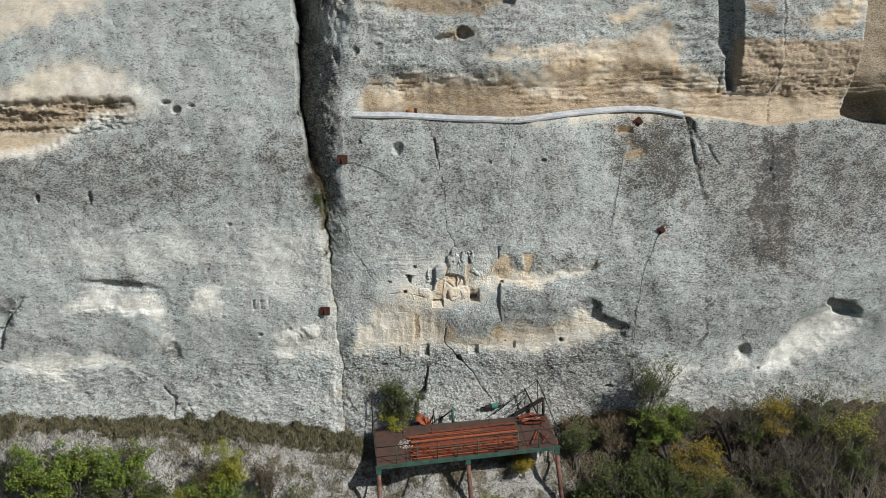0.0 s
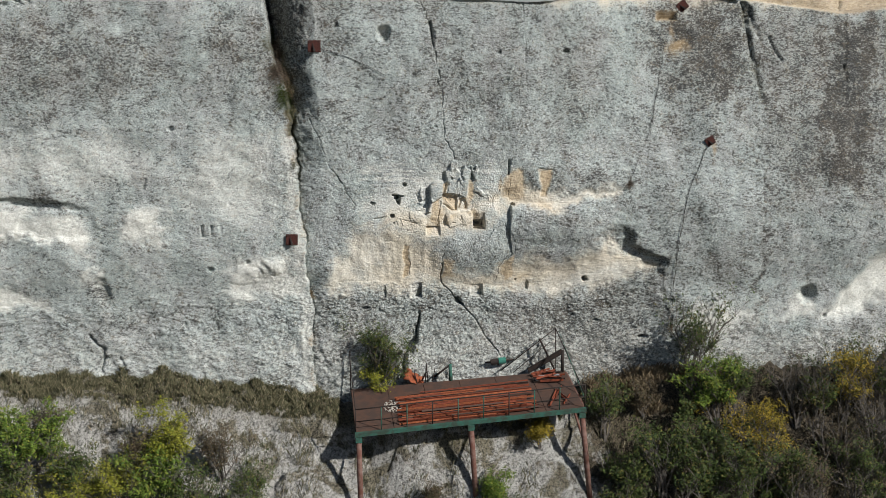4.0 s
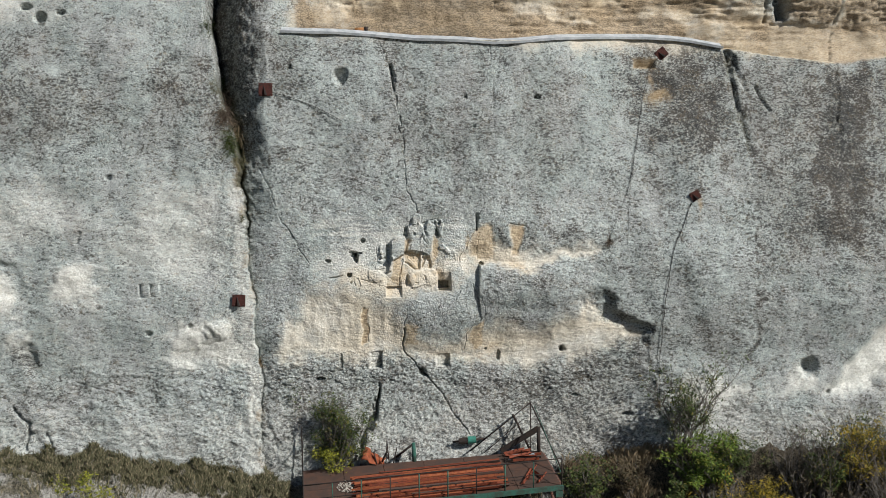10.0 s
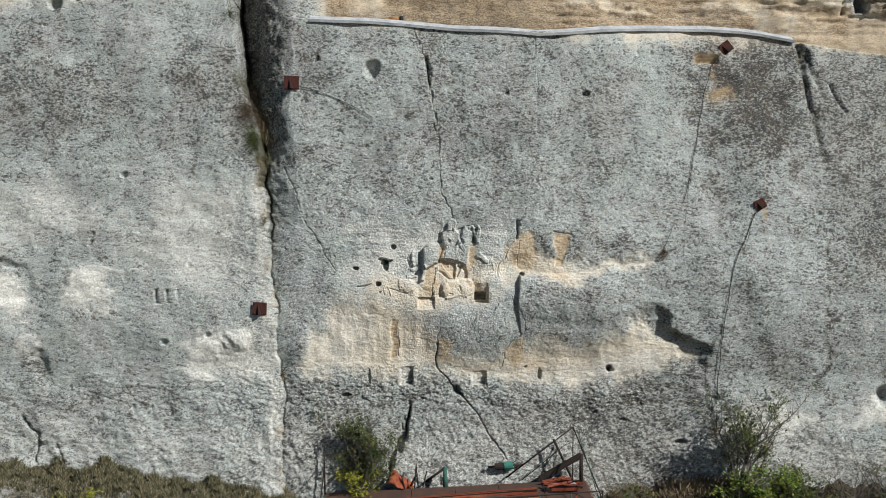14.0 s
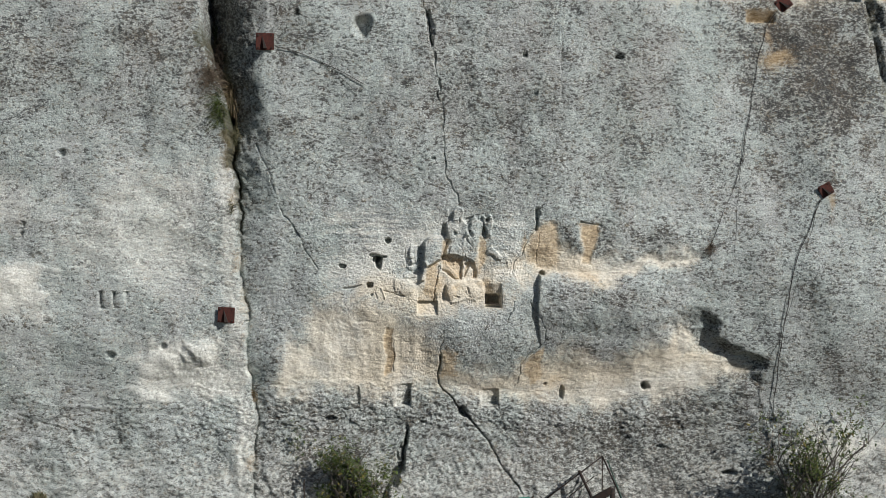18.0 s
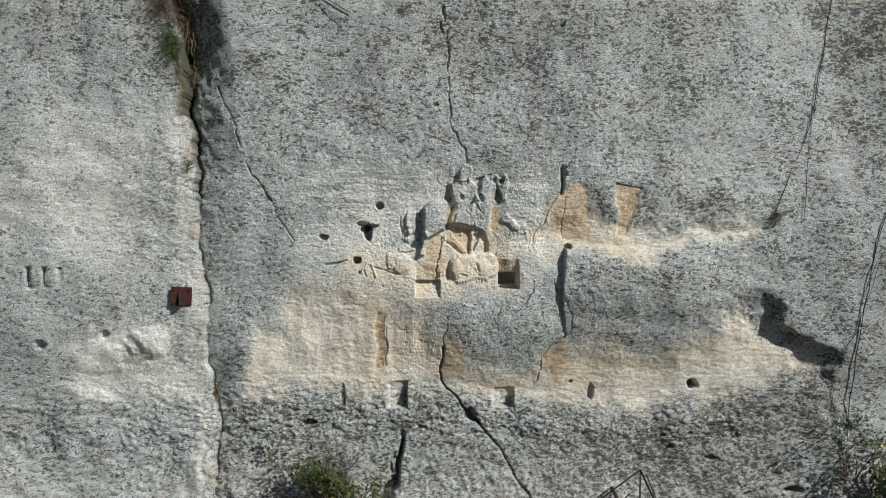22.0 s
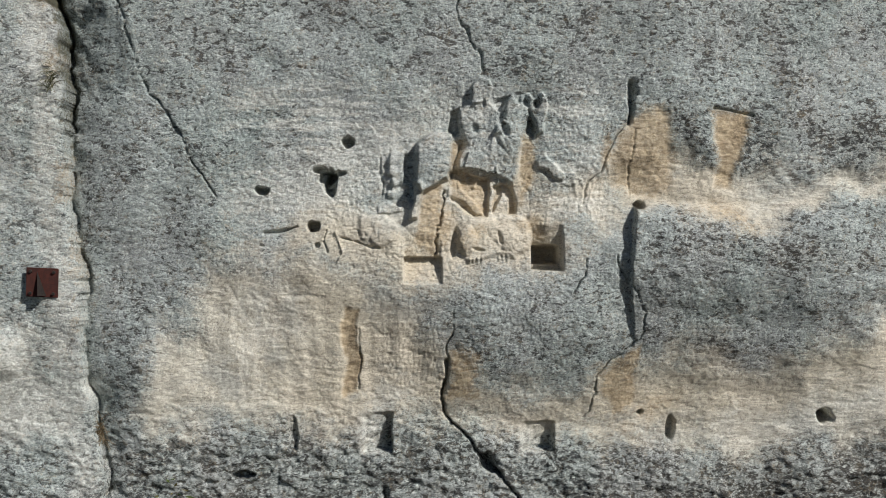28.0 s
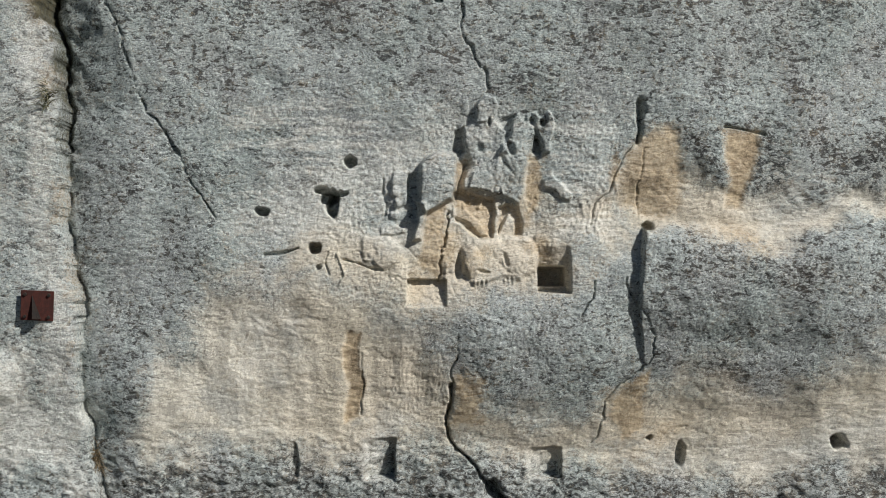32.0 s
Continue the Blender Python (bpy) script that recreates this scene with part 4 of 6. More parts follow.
# bored and broken holes
for cx, cz, rx, rz, depth in ((-1.35, 5.91, 0.07, 0.07, 0.25), (-1.56, 5.43, 0.08, 0.15, 0.40), (-1.62, 5.50, 0.09, 0.07, 0.35), (-1.68, 5.58, 0.10, 0.04, 0.2), (-1.45, 5.55, 0.08, 0.03, 0.2), (-2.37, 5.34, 0.09, 0.055, 0.25), (-1.75, 4.91, 0.08, 0.075, 0.3), (-1.71, 4.69, 0.03, 0.035, 0.1), (2.13, 5.21, 0.06, 0.05, 0.2), (2.29, 2.65, 0.04, 0.03, 0.15), (4.59, 2.64, 0.09, 0.10, 0.40), (4.66, 2.60, 0.07, 0.05, 0.3), (2.68, 2.44, 0.06, 0.15, 0.2), (-2.64, 1.85, 0.13, 0.05, 0.2), (3.78, 10.05, 0.10, 0.07, 0.2), (1.66, 10.03, 0.05, 0.05, 0.15), (12.92, 1.11, 0.07, 0.06, 0.2), (-10.34, 12.3, 0.14, 0.14, 0.4), (-10.75, 12.59, 0.18, 0.07, 0.25), (-9.8, 12.46, 0.14, 0.06, 0.2), (-13.87, 9.01, 0.08, 0.22, 0.25), (-15.84, 8.99, 0.09, 0.16, 0.25), (-3.49, 14.42, 0.14, 0.16, 0.25), (-0.35, 7.75, 0.05, 0.03, 0.1), (1.9, 9.2, 0.06, 0.04, 0.1), (5.0, 1.2, 0.12, 0.035, 0.15), (6.6, 0.6, 0.16, 0.06, 0.2), (6.3, 0.9, 0.07, 0.05, 0.12)):
    pit(cx, cz, rx, rz, depth)
for cx, cz, r in ((-7.6, 3.3, 0.1), (-6.4, 3.5, 0.07), (-3.4, 10.9, 0.06), (5.6, 11.2, 0.05), (5.2, 11.2, 0.04), (4.8, 11.15, 0.04), (10.2, 6.9, 0.06), (-8.6, 7.8, 0.09), (-6.9, 5.4, 0.05)):
    pit(cx, cz, r, r, r * 1.5)
pit(12.23, 1.87, 0.32, 0.36, 0.42, 0, 0.9)
pit(-1.94, 10.67, 0.26, 0.28, 0.32, 0, 0.85)
# white spot paints in the sun on this hole's left inner wall
spot("white", -2.08, 10.7, 0.14, 0.16, 1.0)
notch(-1.21, 2.66, -0.79, 2.12, 0.34)
notch(0.78, 2.56, 1.22, 2.13, 0.30)
notch(-2.10, 2.62, -1.98, 2.18, 0.16)
niche(6.85, 11.30, 7.50, 11.02, 0.02, 0.30)
zone("ochre", [(6.85, 11.3), (7.5, 11.3), (7.5, 11.0), (6.85, 11.0)], 0.1, 1.0, 0.1)
# white over each notch's left half paints in its sunlit side
zone("white", [(-1.2, 2.6), (-0.95, 2.6), (-0.95, 2.1), (-1.2, 2.1)], 0.15, 0.8, 0.2)
zone("white", [(0.8, 2.5), (1.05, 2.5), (1.05, 2.1), (0.8, 2.1)], 0.15, 0.8, 0.2)

# the worn carving: rounded masses with flat recesses between them
RELIEF = [(-1.75, 5.3), (-1.05, 5.7), (-0.75, 6.15), (-0.2, 6.75), (0.35, 6.85), (1.1, 6.65), (1.2, 5.9), (1.4, 5.4), (1.35, 4.3), (-0.72, 4.15), (-1.75, 4.3)]
recess([(-1.05, 5.2), (-0.75, 6.0), (-0.1, 6.55), (0.95, 6.55), (0.95, 5.4), (0.9, 4.6), (-0.6, 4.5)], 0.05, 0.30)
HEAD = [(0.06, 6.38), (0.06, 6.55), (0.16, 6.66), (0.28, 6.65), (0.33, 6.56), (0.29, 6.41)]
TORSO = [(0.01, 6.35), (0.11, 6.4), (0.27, 6.41), (0.41, 6.27), (0.39, 6.15), (0.45, 6.05), (0.36, 6.0), (0.34, 5.88), (0.26, 5.57), (0.05, 5.61), (-0.03, 5.57), (-0.01, 5.7), (0.08, 5.88), (0.01, 6.03), (-0.05, 6.17), (-0.04, 6.29)]
CHEST = [(0.51, 6.4), (0.58, 6.49), (0.64, 6.39), (0.77, 6.35), (0.77, 6.2), (0.7, 6.0), (0.66, 5.78), (0.65, 5.58), (0.57, 5.42), (0.37, 5.51), (0.26, 5.55), (0.34, 5.93), (0.36, 6.05), (0.39, 6.13), (0.49, 6.26)]
MUZZLE = [(0.76, 6.48), (0.8, 6.52), (0.86, 6.47), (0.94, 6.54), (0.99, 6.48), (0.98, 6.26), (0.97, 6.05), (0.87, 6.04), (0.85, 6.15), (0.78, 6.34)]
RUMP = [(-0.52, 5.89), (-0.35, 6.0), (-0.12, 6.03), (-0.08, 5.91), (-0.09, 5.67), (-0.15, 5.50), (-0.46, 5.34), (-0.52, 5.5)]
COLUMN = [(-0.86, 5.83), (-0.69, 5.82), (-0.67, 5.7), (-0.71, 5.48), (-0.84, 5.39), (-0.9, 5.56)]
HINDLEG = [(-0.56, 5.52), (-0.46, 5.47), (-0.46, 5.32), (-0.52, 5.01), (-0.62, 5.0), (-0.56, 5.25)]
FORELEG = [(0.88, 5.73), (0.99, 5.8), (1.1, 5.67), (1.19, 5.53), (1.17, 5.48), (1.07, 5.52), (1.0, 5.64), (0.9, 5.67)]
BEAST = [(-0.07, 4.93), (0.06, 5.05), (0.36, 5.03), (0.43, 4.99), (0.51, 5.06), (0.72, 5.06), (0.82, 4.95), (0.8, 4.68), (0.62, 4.57), (0.44, 4.58), (0.28, 4.54), (0.09, 4.53), (0.03, 4.63), (-0.05, 4.79)]
PANEL = [(-0.14, 5.56), (-0.04, 5.6), (0.29, 5.48), (0.3, 5.08), (0.12, 5.08), (-0.13, 5.25)]
ARCH = [(0.34, 5.37), (0.45, 5.42), (0.57, 5.39), (0.65, 5.21), (0.66, 5.09), (0.56, 5.08), (0.55, 5.24), (0.46, 5.30), (0.36, 5.10)]
HOUNDHEAD = [(-1.0, 5.18), (-0.9, 5.22), (-0.72, 5.16), (-0.71, 5.1), (-0.83, 5.06), (-0.98, 5.07)]
HOUND = [(-1.19, 5.05), (-1.06, 5.02), (-0.9, 5.04), (-0.71, 4.85), (-0.79, 4.74), (-0.97, 4.66), (-1.13, 4.75), (-1.19, 4.76)]
PAW = [(-0.14, 5.52), (-0.03, 5.48), (-0.01, 5.39), (0.15, 5.24), (0.24, 5.1), (0.15, 5.1), (0.02, 5.24), (-0.15, 5.31)]
SHADE1 = [(-0.14, 6.27), (-0.06, 6.32), (-0.02, 6.03), (-0.10, 5.98), (-0.17, 6.06)]
SHADE2 = [(0.76, 6.23), (0.87, 6.14), (0.89, 6.07), (0.85, 6.02), (0.76, 6.06)]
SHADE3 = [(0.34, 6.39), (0.52, 6.47), (0.49, 6.34), (0.40, 6.30)]
SHADE4 = [(-0.67, 5.77), (-0.57, 5.76), (-0.53, 5.47), (-0.58, 5.17), (-0.66, 5.32)]
STRIP1 = [(-0.08, 5.93), (0.03, 5.94), (0.04, 5.79), (-0.03, 5.64), (-0.12, 5.57)]
STRIP2 = [(0.72, 6.04), (0.85, 5.95), (0.88, 5.78), (0.82, 5.45), (0.64, 5.38), (0.67, 5.75)]
STRIP3 = [(-0.46, 5.34), (-0.19, 5.48), (-0.25, 5.08), (-0.31, 4.58), (-0.52, 4.78)]

for mass, height_, rim_ in ((RUMP, 0.16, 0.05), (TORSO, 0.075, 0.045), (CHEST, 0.075, 0.05), (HEAD, 0.07, 0.035), (MUZZLE, 0.07, 0.03), (COLUMN, 0.05, 0.04), (HINDLEG, 0.12, 0.04), (FORELEG, 0.038, 0.03), (BEAST, 0.055, 0.07), (HOUND, 0.03, 0.05), (HOUNDHEAD, 0.035, 0.035)):
    recess(mass, -1.15 * height_, rim_, 0.6)
for hole_, depth_, rim_ in ((PANEL, 0.09, 0.03), (ARCH, 0.10, 0.03), (SHADE1, 0.14, 0.035), (SHADE2, 0.13, 0.035), (SHADE3, 0.07, 0.04), (SHADE4, 0.05, 0.06)):
    recess(hole_, depth_, rim_, 0.6)
recess(PAW, -0.06, 0.03, 0.4)
boss(-0.34, 5.74, 0.24, 0.28, 0.05, -18, 0.8)
boss(0.14, 6.46, 0.13, 0.15, 0.025, 0, 0.8)
boss(0.10, 6.10, 0.18, 0.22, 0.03, 8, 0.8)
boss(0.20, 5.72, 0.26, 0.26, 0.03, 0, 0.8)
boss(0.55, 5.95, 0.14, 0.26, 0.045, -20, 0.8)
boss(-0.05, 6.55, 0.05, 0.16, 0.012, 5, 0.9)
boss(-0.06, 6.36, 0.05, 0.10, 0.012, 0, 0.9)
boss(0.70, 6.42, 0.03, 0.07, 0.05, 0, 0.7)
boss(0.93, 6.46, 0.03, 0.07, 0.05, 0, 0.7)
pit(0.86, 6.38, 0.03, 0.05, 0.10, 20, 0.6, 0.4)
pit(0.24, 6.38, 0.02, 0.05, 0.06, 0, 0.6, 0.4)
pit(0.14, 6.08, 0.05, 0.07, 0.05, 20, 0.8, 0.4)
pit(0.50, 6.07, 0.05, 0.11, 0.07, 25, 0.8, 0.4)
crack([(0.36, 5.98), (0.40, 5.88), (0.50, 5.76)], 0.035, 0.03, 0.6, 0.8)
crack([(0.24, 5.90), (0.28, 5.65), (0.24, 5.48)], 0.025, 0.018, 0.0, 0.8)
crack([(0.02, 5.90), (-0.06, 5.70), (-0.12, 5.50)], 0.02, 0.05, 0.0, 0.4)
crack([(0.10, 5.80), (0.05, 5.60), (0.06, 5.45)], 0.02, -0.04, 0.0, 0.4)
crack([(0.38, 5.62), (0.42, 5.45), (0.36, 5.32)], 0.03, -0.04, 0.0, 0.4)
crack([(0.20, 5.55), (0.16, 5.40)], 0.03, -0.04, 0.0, 0.4)
for zc in (5.72, 5.58, 5.44, 5.32):
    boss(-0.85, zc, 0.075, 0.07, 0.05, 0, 0.7, 0.6)
crack([(-0.98, 5.75), (-0.99, 5.5), (-0.97, 5.3)], 0.04, 0.04, 0.0, 0.6)
crack([(0.92, 5.64), (1.04, 5.52)], 0.03, 0.03, 0.0, 0.5)
boss(0.06, 4.78, 0.12, 0.20, 0.07, 6, 0.8)
boss(0.57, 4.80, 0.16, 0.17, 0.06, 0, 0.8)
pit(0.46, 4.80, 0.03, 0.09, 0.05, 15, 0.7, 0.4)
pit(0.20, 4.66, 0.09, 0.025, 0.05, -12, 0.6, 0.4)
pit(-0.08, 4.75, 0.05, 0.2, 0.07, -6, 0.6, 0.4)
for xt in (0.10, 0.15, 0.20, 0.25, 0.45, 0.50, 0.55):
    boss(xt, 4.53 + (0.03 if xt > 0.4 else 0.0), 0.02, 0.04, 0.025, 0, 0.6, 0.1)
crack([(-1.42, 4.78), (-1.25, 4.74), (-1.1, 4.68), (-0.98, 4.66)], 0.022, 0.06, 0.0, 0.3)
crack([(-1.6, 4.86), (-1.64, 4.72), (-1.58, 4.6)], 0.018, 0.05, 0.0, 0.3)
crack([(-1.5, 4.85), (-1.4, 4.62), (-1.45, 4.5)], 0.02, -0.03, 0.0, 0.4)
crack([(-2.35, 4.84), (-2.1, 4.87), (-1.95, 4.91)], 0.025, 0.08, 0.0, 0.3)
crack([(1.30, 5.45), (1.36, 5.25), (1.30, 5.1)], 0.02, -0.012, 0.0, 0.5)
crack([(1.58, 5.5), (1.50, 5.2), (1.55, 5.0)], 0.02, -0.012, 0.0, 0.5)
worn = np.zeros_like(X)
w = around(RELIEF, 0.4)
worn[w] = ease(inside(X[w], Z[w], RELIEF) / 0.25 + 0.3)
Y += worn * (0.012 * np.abs(stone(4, 3.4, 431, 5, 0.6)) + 0.013 * np.exp(-((stone(5.5, 4.2, 437, 3, 0.6) / 0.07) ** 2)) + 0.004 * stone(34, 32, 441, 2, 0.7))
streaky = ease((fbm(X * 1.2, Z * 9.0, 451, 4, 0.65) + 0.25) / 0.6)
w = window(-3.2, 2.2, 4.8, 6.9)
ZONE["white"][w] = np.maximum(ZONE["white"][w], 0.60 * streaky[w] * ease((X[w] + 3.2) / 0.8) * ease((2.2 - X[w]) / 0.8) * ease((Z[w] - 4.8) / 0.4) * ease((6.9 - Z[w]) / 0.6))
# grey weathered skin keeps to the figures, warm stone to the cut-back ground
for mass in (TORSO, CHEST, HEAD, MUZZLE, RUMP, COLUMN):
    w = around(mass, 0.3)
    ZONE["white"][w] *= 0.92
    ZONE["tan"][w] *= 1 - 0.7 * ease(inside(X[w], Z[w], mass) / 0.08 + 0.5)
for strip, a in ((STRIP1, 0.9), (STRIP2, 0.85), (STRIP3, 0.85), (PANEL, 0.8), (ARCH, 0.8)):
    zone("ochre", strip, 0.05, a, 0.2)
niche(-0.68, 4.84, -0.24, 4.57, 0.0, 0.04)
niche(-0.68, 4.57, -0.22, 4.25, 0.17, 0.02)
niche(0.84, 4.96, 1.22, 4.42, 0.0, 0.36)
niche(0.85, 4.72, 1.18, 4.50, 0.55, 0.45)
zone("tan", [(-0.7, 4.6), (-0.2, 4.6), (-0.2, 4.25), (-0.7, 4.25)], 0.06, 1.0, 0.1)
zone("tan", [(0.84, 5.0), (1.24, 5.0), (1.24, 4.4), (0.84, 4.4)], 0.06, 1.0, 0.1)
# little crust on the sheltered, once dressed stone
bare = ease((X + 3.4) / 1.2) * ease((2.9 - X) / 1.2) * ease((Z - 4.4) / 0.6) * ease((7.1 - Z + 0.4 * W3) / 0.8)
ZONE["dark"] -= 0.55 * bare * (0.7 + 0.5 * streaky)
# tooled rows right of the carving
rows_ = ease((X - 0.85) / 0.2) * ease((2.0 - X) / 0.3) * ease((Z - 4.9) / 0.2) * ease((6.6 - Z) / 0.3)
Y += rows_ * 0.004 * stone(30, 26, 401, 2)
# dressed stone below the carving: shallow upright drafts
draft = ease((X + 3.3) / 0.5) * ease((0.0 - X) / 0.2) * ease((Z - 2.6) / 0.2) * ease((4.2 - Z) / 0.5)
Y += draft * 0.025 * fbm(X * 4.0, Z * 0.8, 421, 2)
STAIN = [(-1.42, 3.95), (-1.23, 3.95), (-1.22, 3.4), (-1.24, 2.93), (-1.42, 2.87), (-1.40, 3.4)]
recess(STAIN, 0.02, 0.05, 1.0)
zone("ochre", STAIN, 0.04, 1.0, 0.3)
zone("brown", [(-1.30, 3.95), (-1.22, 3.95), (-1.20, 3.4), (-1.24, 2.95), (-1.30, 2.95)], 0.03, 0.75, 0.4)
crack([(-1.20, 3.7), (-1.22, 3.3), (-1.22, 2.95)], 0.03, 0.03, 0.0, 0.6)
zone("ochre", [(1.72, 2.92), (1.89, 3.32), (2.2, 3.6), (2.3, 3.3), (2.25, 2.8), (1.9, 2.6)], 0.06, 0.9, 0.4)
zone("ochre", [(-0.12, 3.40), (0.22, 3.35), (0.20, 2.8), (-0.12, 2.75)], 0.06, 0.9, 0.5)
# rows of worn, unreadable strokes cut beside and below the carving
for x0, x1, z0, z1 in ((0.95, 1.9, 4.95, 6.5), (-1.75, -1.0, 4.95, 5.5), (-1.05, -0.1, 2.75, 3.9), (0.0, 1.2, 3.3, 4.2)):
    w = window(x0, x1, z0, z1)
    line = np.floor(Z[w] / 0.062)
    tall = ease((0.024 - np.abs(Z[w] - (line + 0.5) * 0.062)) / 0.01 + 0.5)
    stroke = ease((value_noise(X[w] * 46, line * 7.31, 405) + 0.4 * value_noise(X[w] * 30, Z[w] * 60, 409) - 0.15) / 0.3)
    fade_ = ease((X[w] - x0) / 0.2) * ease((x1 - X[w]) / 0.2) * ease((Z[w] - z0) / 0.15) * ease((z1 - Z[w]) / 0.15)
    Y[w] += 0.009 * tall * stroke * fade_
# flaked dressed stone in the hollow
w = window(-3.8, 6.8, 2.3, 6.3)
Y[w] += ZONE["tan"][w].clip(0, 1) * (0.007 * np.abs(stone(3.0, 5, 461, 5, 0.62, w)) + 0.003 * stone(18, 30, 471, 3, 0.8, w) + 0.008 * ease((stone(2.2, 6, 481, 5, 0.62, w) - 0.1) / 0.05))


Y += grain * (1.0 - 0.62 * np.clip(ZONE["tan"], 0, 1)) * (1.0 - 0.62 * worn)

LEAN = radians(9.0)


def upright(x, y, z):
    """From the face's own plane, which leans, to the world."""
    return x, y * math.cos(LEAN) + (z - 5) * math.sin(LEAN), 5 - y * math.sin(LEAN) + (z - 5) * math.cos(LEAN)


VX, VY, VZ = upright(X, Y, Z)


def sheet(name, keep, label, category, kind="structure", parent=None):
    """The faces of the stone sheet where keep holds, as an object of its own."""
    rows, cols = X.shape
    f = keep[:-1, :-1]
    j, i = np.nonzero(f)
    a = j * cols + i
    quads = np.stack([a, a + 1, a + cols + 1, a + cols], 1)
    used, index = np.unique(quads, return_inverse=True)
    me = bpy.data.meshes.new(name)
    me.vertices.add(len(used))
    me.vertices.foreach_set("co", np.stack([VX.ravel()[used], VY.ravel()[used], VZ.ravel()[used]], 1).astype(np.float32).ravel())
    me.loops.add(len(quads) * 4)
    me.loops.foreach_set("vertex_index", index.astype(np.int32).ravel())
    me.polygons.add(len(quads))
    me.polygons.foreach_set("loop_start", np.arange(0, len(quads) * 4, 4, dtype=np.int32))
    me.polygons.foreach_set("loop_total", np.full(len(quads), 4, np.int32))
    me.polygons.foreach_set("use_smooth", np.ones(len(quads), bool))
    me.update(calc_edges=True)
    for key, three in (("zone_a", ("tan", "white", "dark")), ("zone_b", ("ochre", "rust", "moss")), ("zone_c", ("brown",))):
        at = me.attributes.new(key, "FLOAT_COLOR", "POINT")
        rgba = np.ones((len(used), 4), np.float32)
        for k, z in enumerate(three):
            rgba[:, k] = ZONE[z].ravel()[used]
        at.data.foreach_set("color", rgba.ravel())
    me.materials.append(ROCK)
    ob = new(name, me)
    if parent is not None:
        ob.parent = parent
    return tagged(ob, label, category, kind=kind)


CARVED = inside(X, Z, RELIEF) > 0
sheet("rock_relief", CARVED, "weathered carving in pale limestone on the cliff", "rock relief", kind="thing")
sheet("cliff_buttress", BUTTRESS & ~CARVED, "grey limestone buttress with pale broken scars", "cliff")
sheet("cliff_upper_beds", TOP & ~BUTTRESS & ~CARVED, "cream and ochre bedded limestone above the ledge", "cliff")
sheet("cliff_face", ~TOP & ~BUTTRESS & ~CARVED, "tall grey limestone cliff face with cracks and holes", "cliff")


def on_face(x, z, out=0.0):
    """The place on the face (in its own plane's x and z) where a thing hangs, out metres proud."""
    i, j = np.clip(np.searchsorted(GX, x), 1, len(GX) - 1), np.clip(np.searchsorted(GZ, z), 1, len(GZ) - 1)
    return Vector(upright(x, float(Y[j, i]) - out, z))


# plateau behind the rim, closing the cliff
rim = [VX[-1, ::40], VY[-1, ::40], VZ[-1, ::40]]
rv = [(float(x), float(y), float(z)) for x, y, z in zip(*rim)]
rv += [(x, y + 60.0, z + 1.0) for x, y, z in rv]
half = len(rv) // 2
tagged(mesh_object("cliff_top", rv, [(k, k + 1, half + k + 1, half + k) for k in range(half - 1)], SOIL), "stony plateau above the cliff", "ground", kind="structure")


# ---- ground ----
def ground_height(x, y):
    u = 0.25 - y
    top = np.interp(x, [-40, -18, -9, -4.5, -2.6, -1.5, 4.5, 7, 40], [0.15, -0.05, -0.5, -1.05, -1.65, -1.35, -1.15, -0.7, -0.4])
    shelf = np.interp(x, [-40, -4.5, -2.6, -1.5, 4.0, 5.5, 40], [1.7, 1.7, 1.6, 2.7, 2.7, 1.1, 1.1])
    fall = np.interp(x, [-2.6, -1.5, 4.0, 5.5], [1.0, 1.9, 1.9, 1.0])
    v = np.clip(u - shelf, 0, None)
    return top - 0.12 * np.clip(u, 0, None) - np.minimum(v * fall, 6.5 + v * 0.04) 


gx = spaced((-900, -100, 80.0), (-100, -30, 6.0), (-30, -22, 0.8), (-22, 20, 0.11), (20, 30, 0.8), (30, 100, 6.0), (100, 900, 80.0))
gy = spaced((-900, -100, 80.0), (-100, -20, 5.0), (-20, -9, 0.7), (-9, 3.0, 0.10))
GXX, GYY = np.meshgrid(gx, gy)
gz = ground_height(GXX, GYY)
near = ease((GYY + 14) / 5)
gz = gz + near * (0.30 * fbm(GXX * 0.5, GYY * 0.5, 501, 3) * ease((0.2 - GYY) / 2) + 0.34 * np.abs(fbm(GXX * 1.3, GYY * 1.3, 521, 4, 0.6)) + 0.07 * fbm(GXX * 5, GYY * 5, 541, 3))


def ground_at(x, y):
    i, j = np.clip(np.searchsorted(gx, x), 1, len(gx) - 1), np.clip(np.searchsorted(gy, y), 1, len(gy) - 1)
    return float(gz[j, i])


rows_n, cols_n = GXX.shape
gi = (np.arange(rows_n - 1)[:, None] * cols_n + np.arange(cols_n - 1)[None, :]).ravel()
ground = mesh_object("ground", np.stack([GXX, GYY, gz], -1).reshape(-1, 3).tolist(), np.stack([gi, gi + 1, gi + cols_n + 1, gi + cols_n], 1).tolist(), SOIL, smooth=True)
tagged(ground, "pale stony slope with dry grass below the cliff", "ground", kind="structure")



# ---- rusted anchor plates with their cables ----
def face_frame(x, z, out, turn=0.0):
    """A pose on the face: local x to the right, local z up, local y into the stone."""
    p = on_face(x, z, out)
    return Matrix.Translation(p) @ pose(0, 0, 0, -math.degrees(LEAN) * 0.4, 0, 0) @ pose(0, 0, 0, 0, turn, 0)


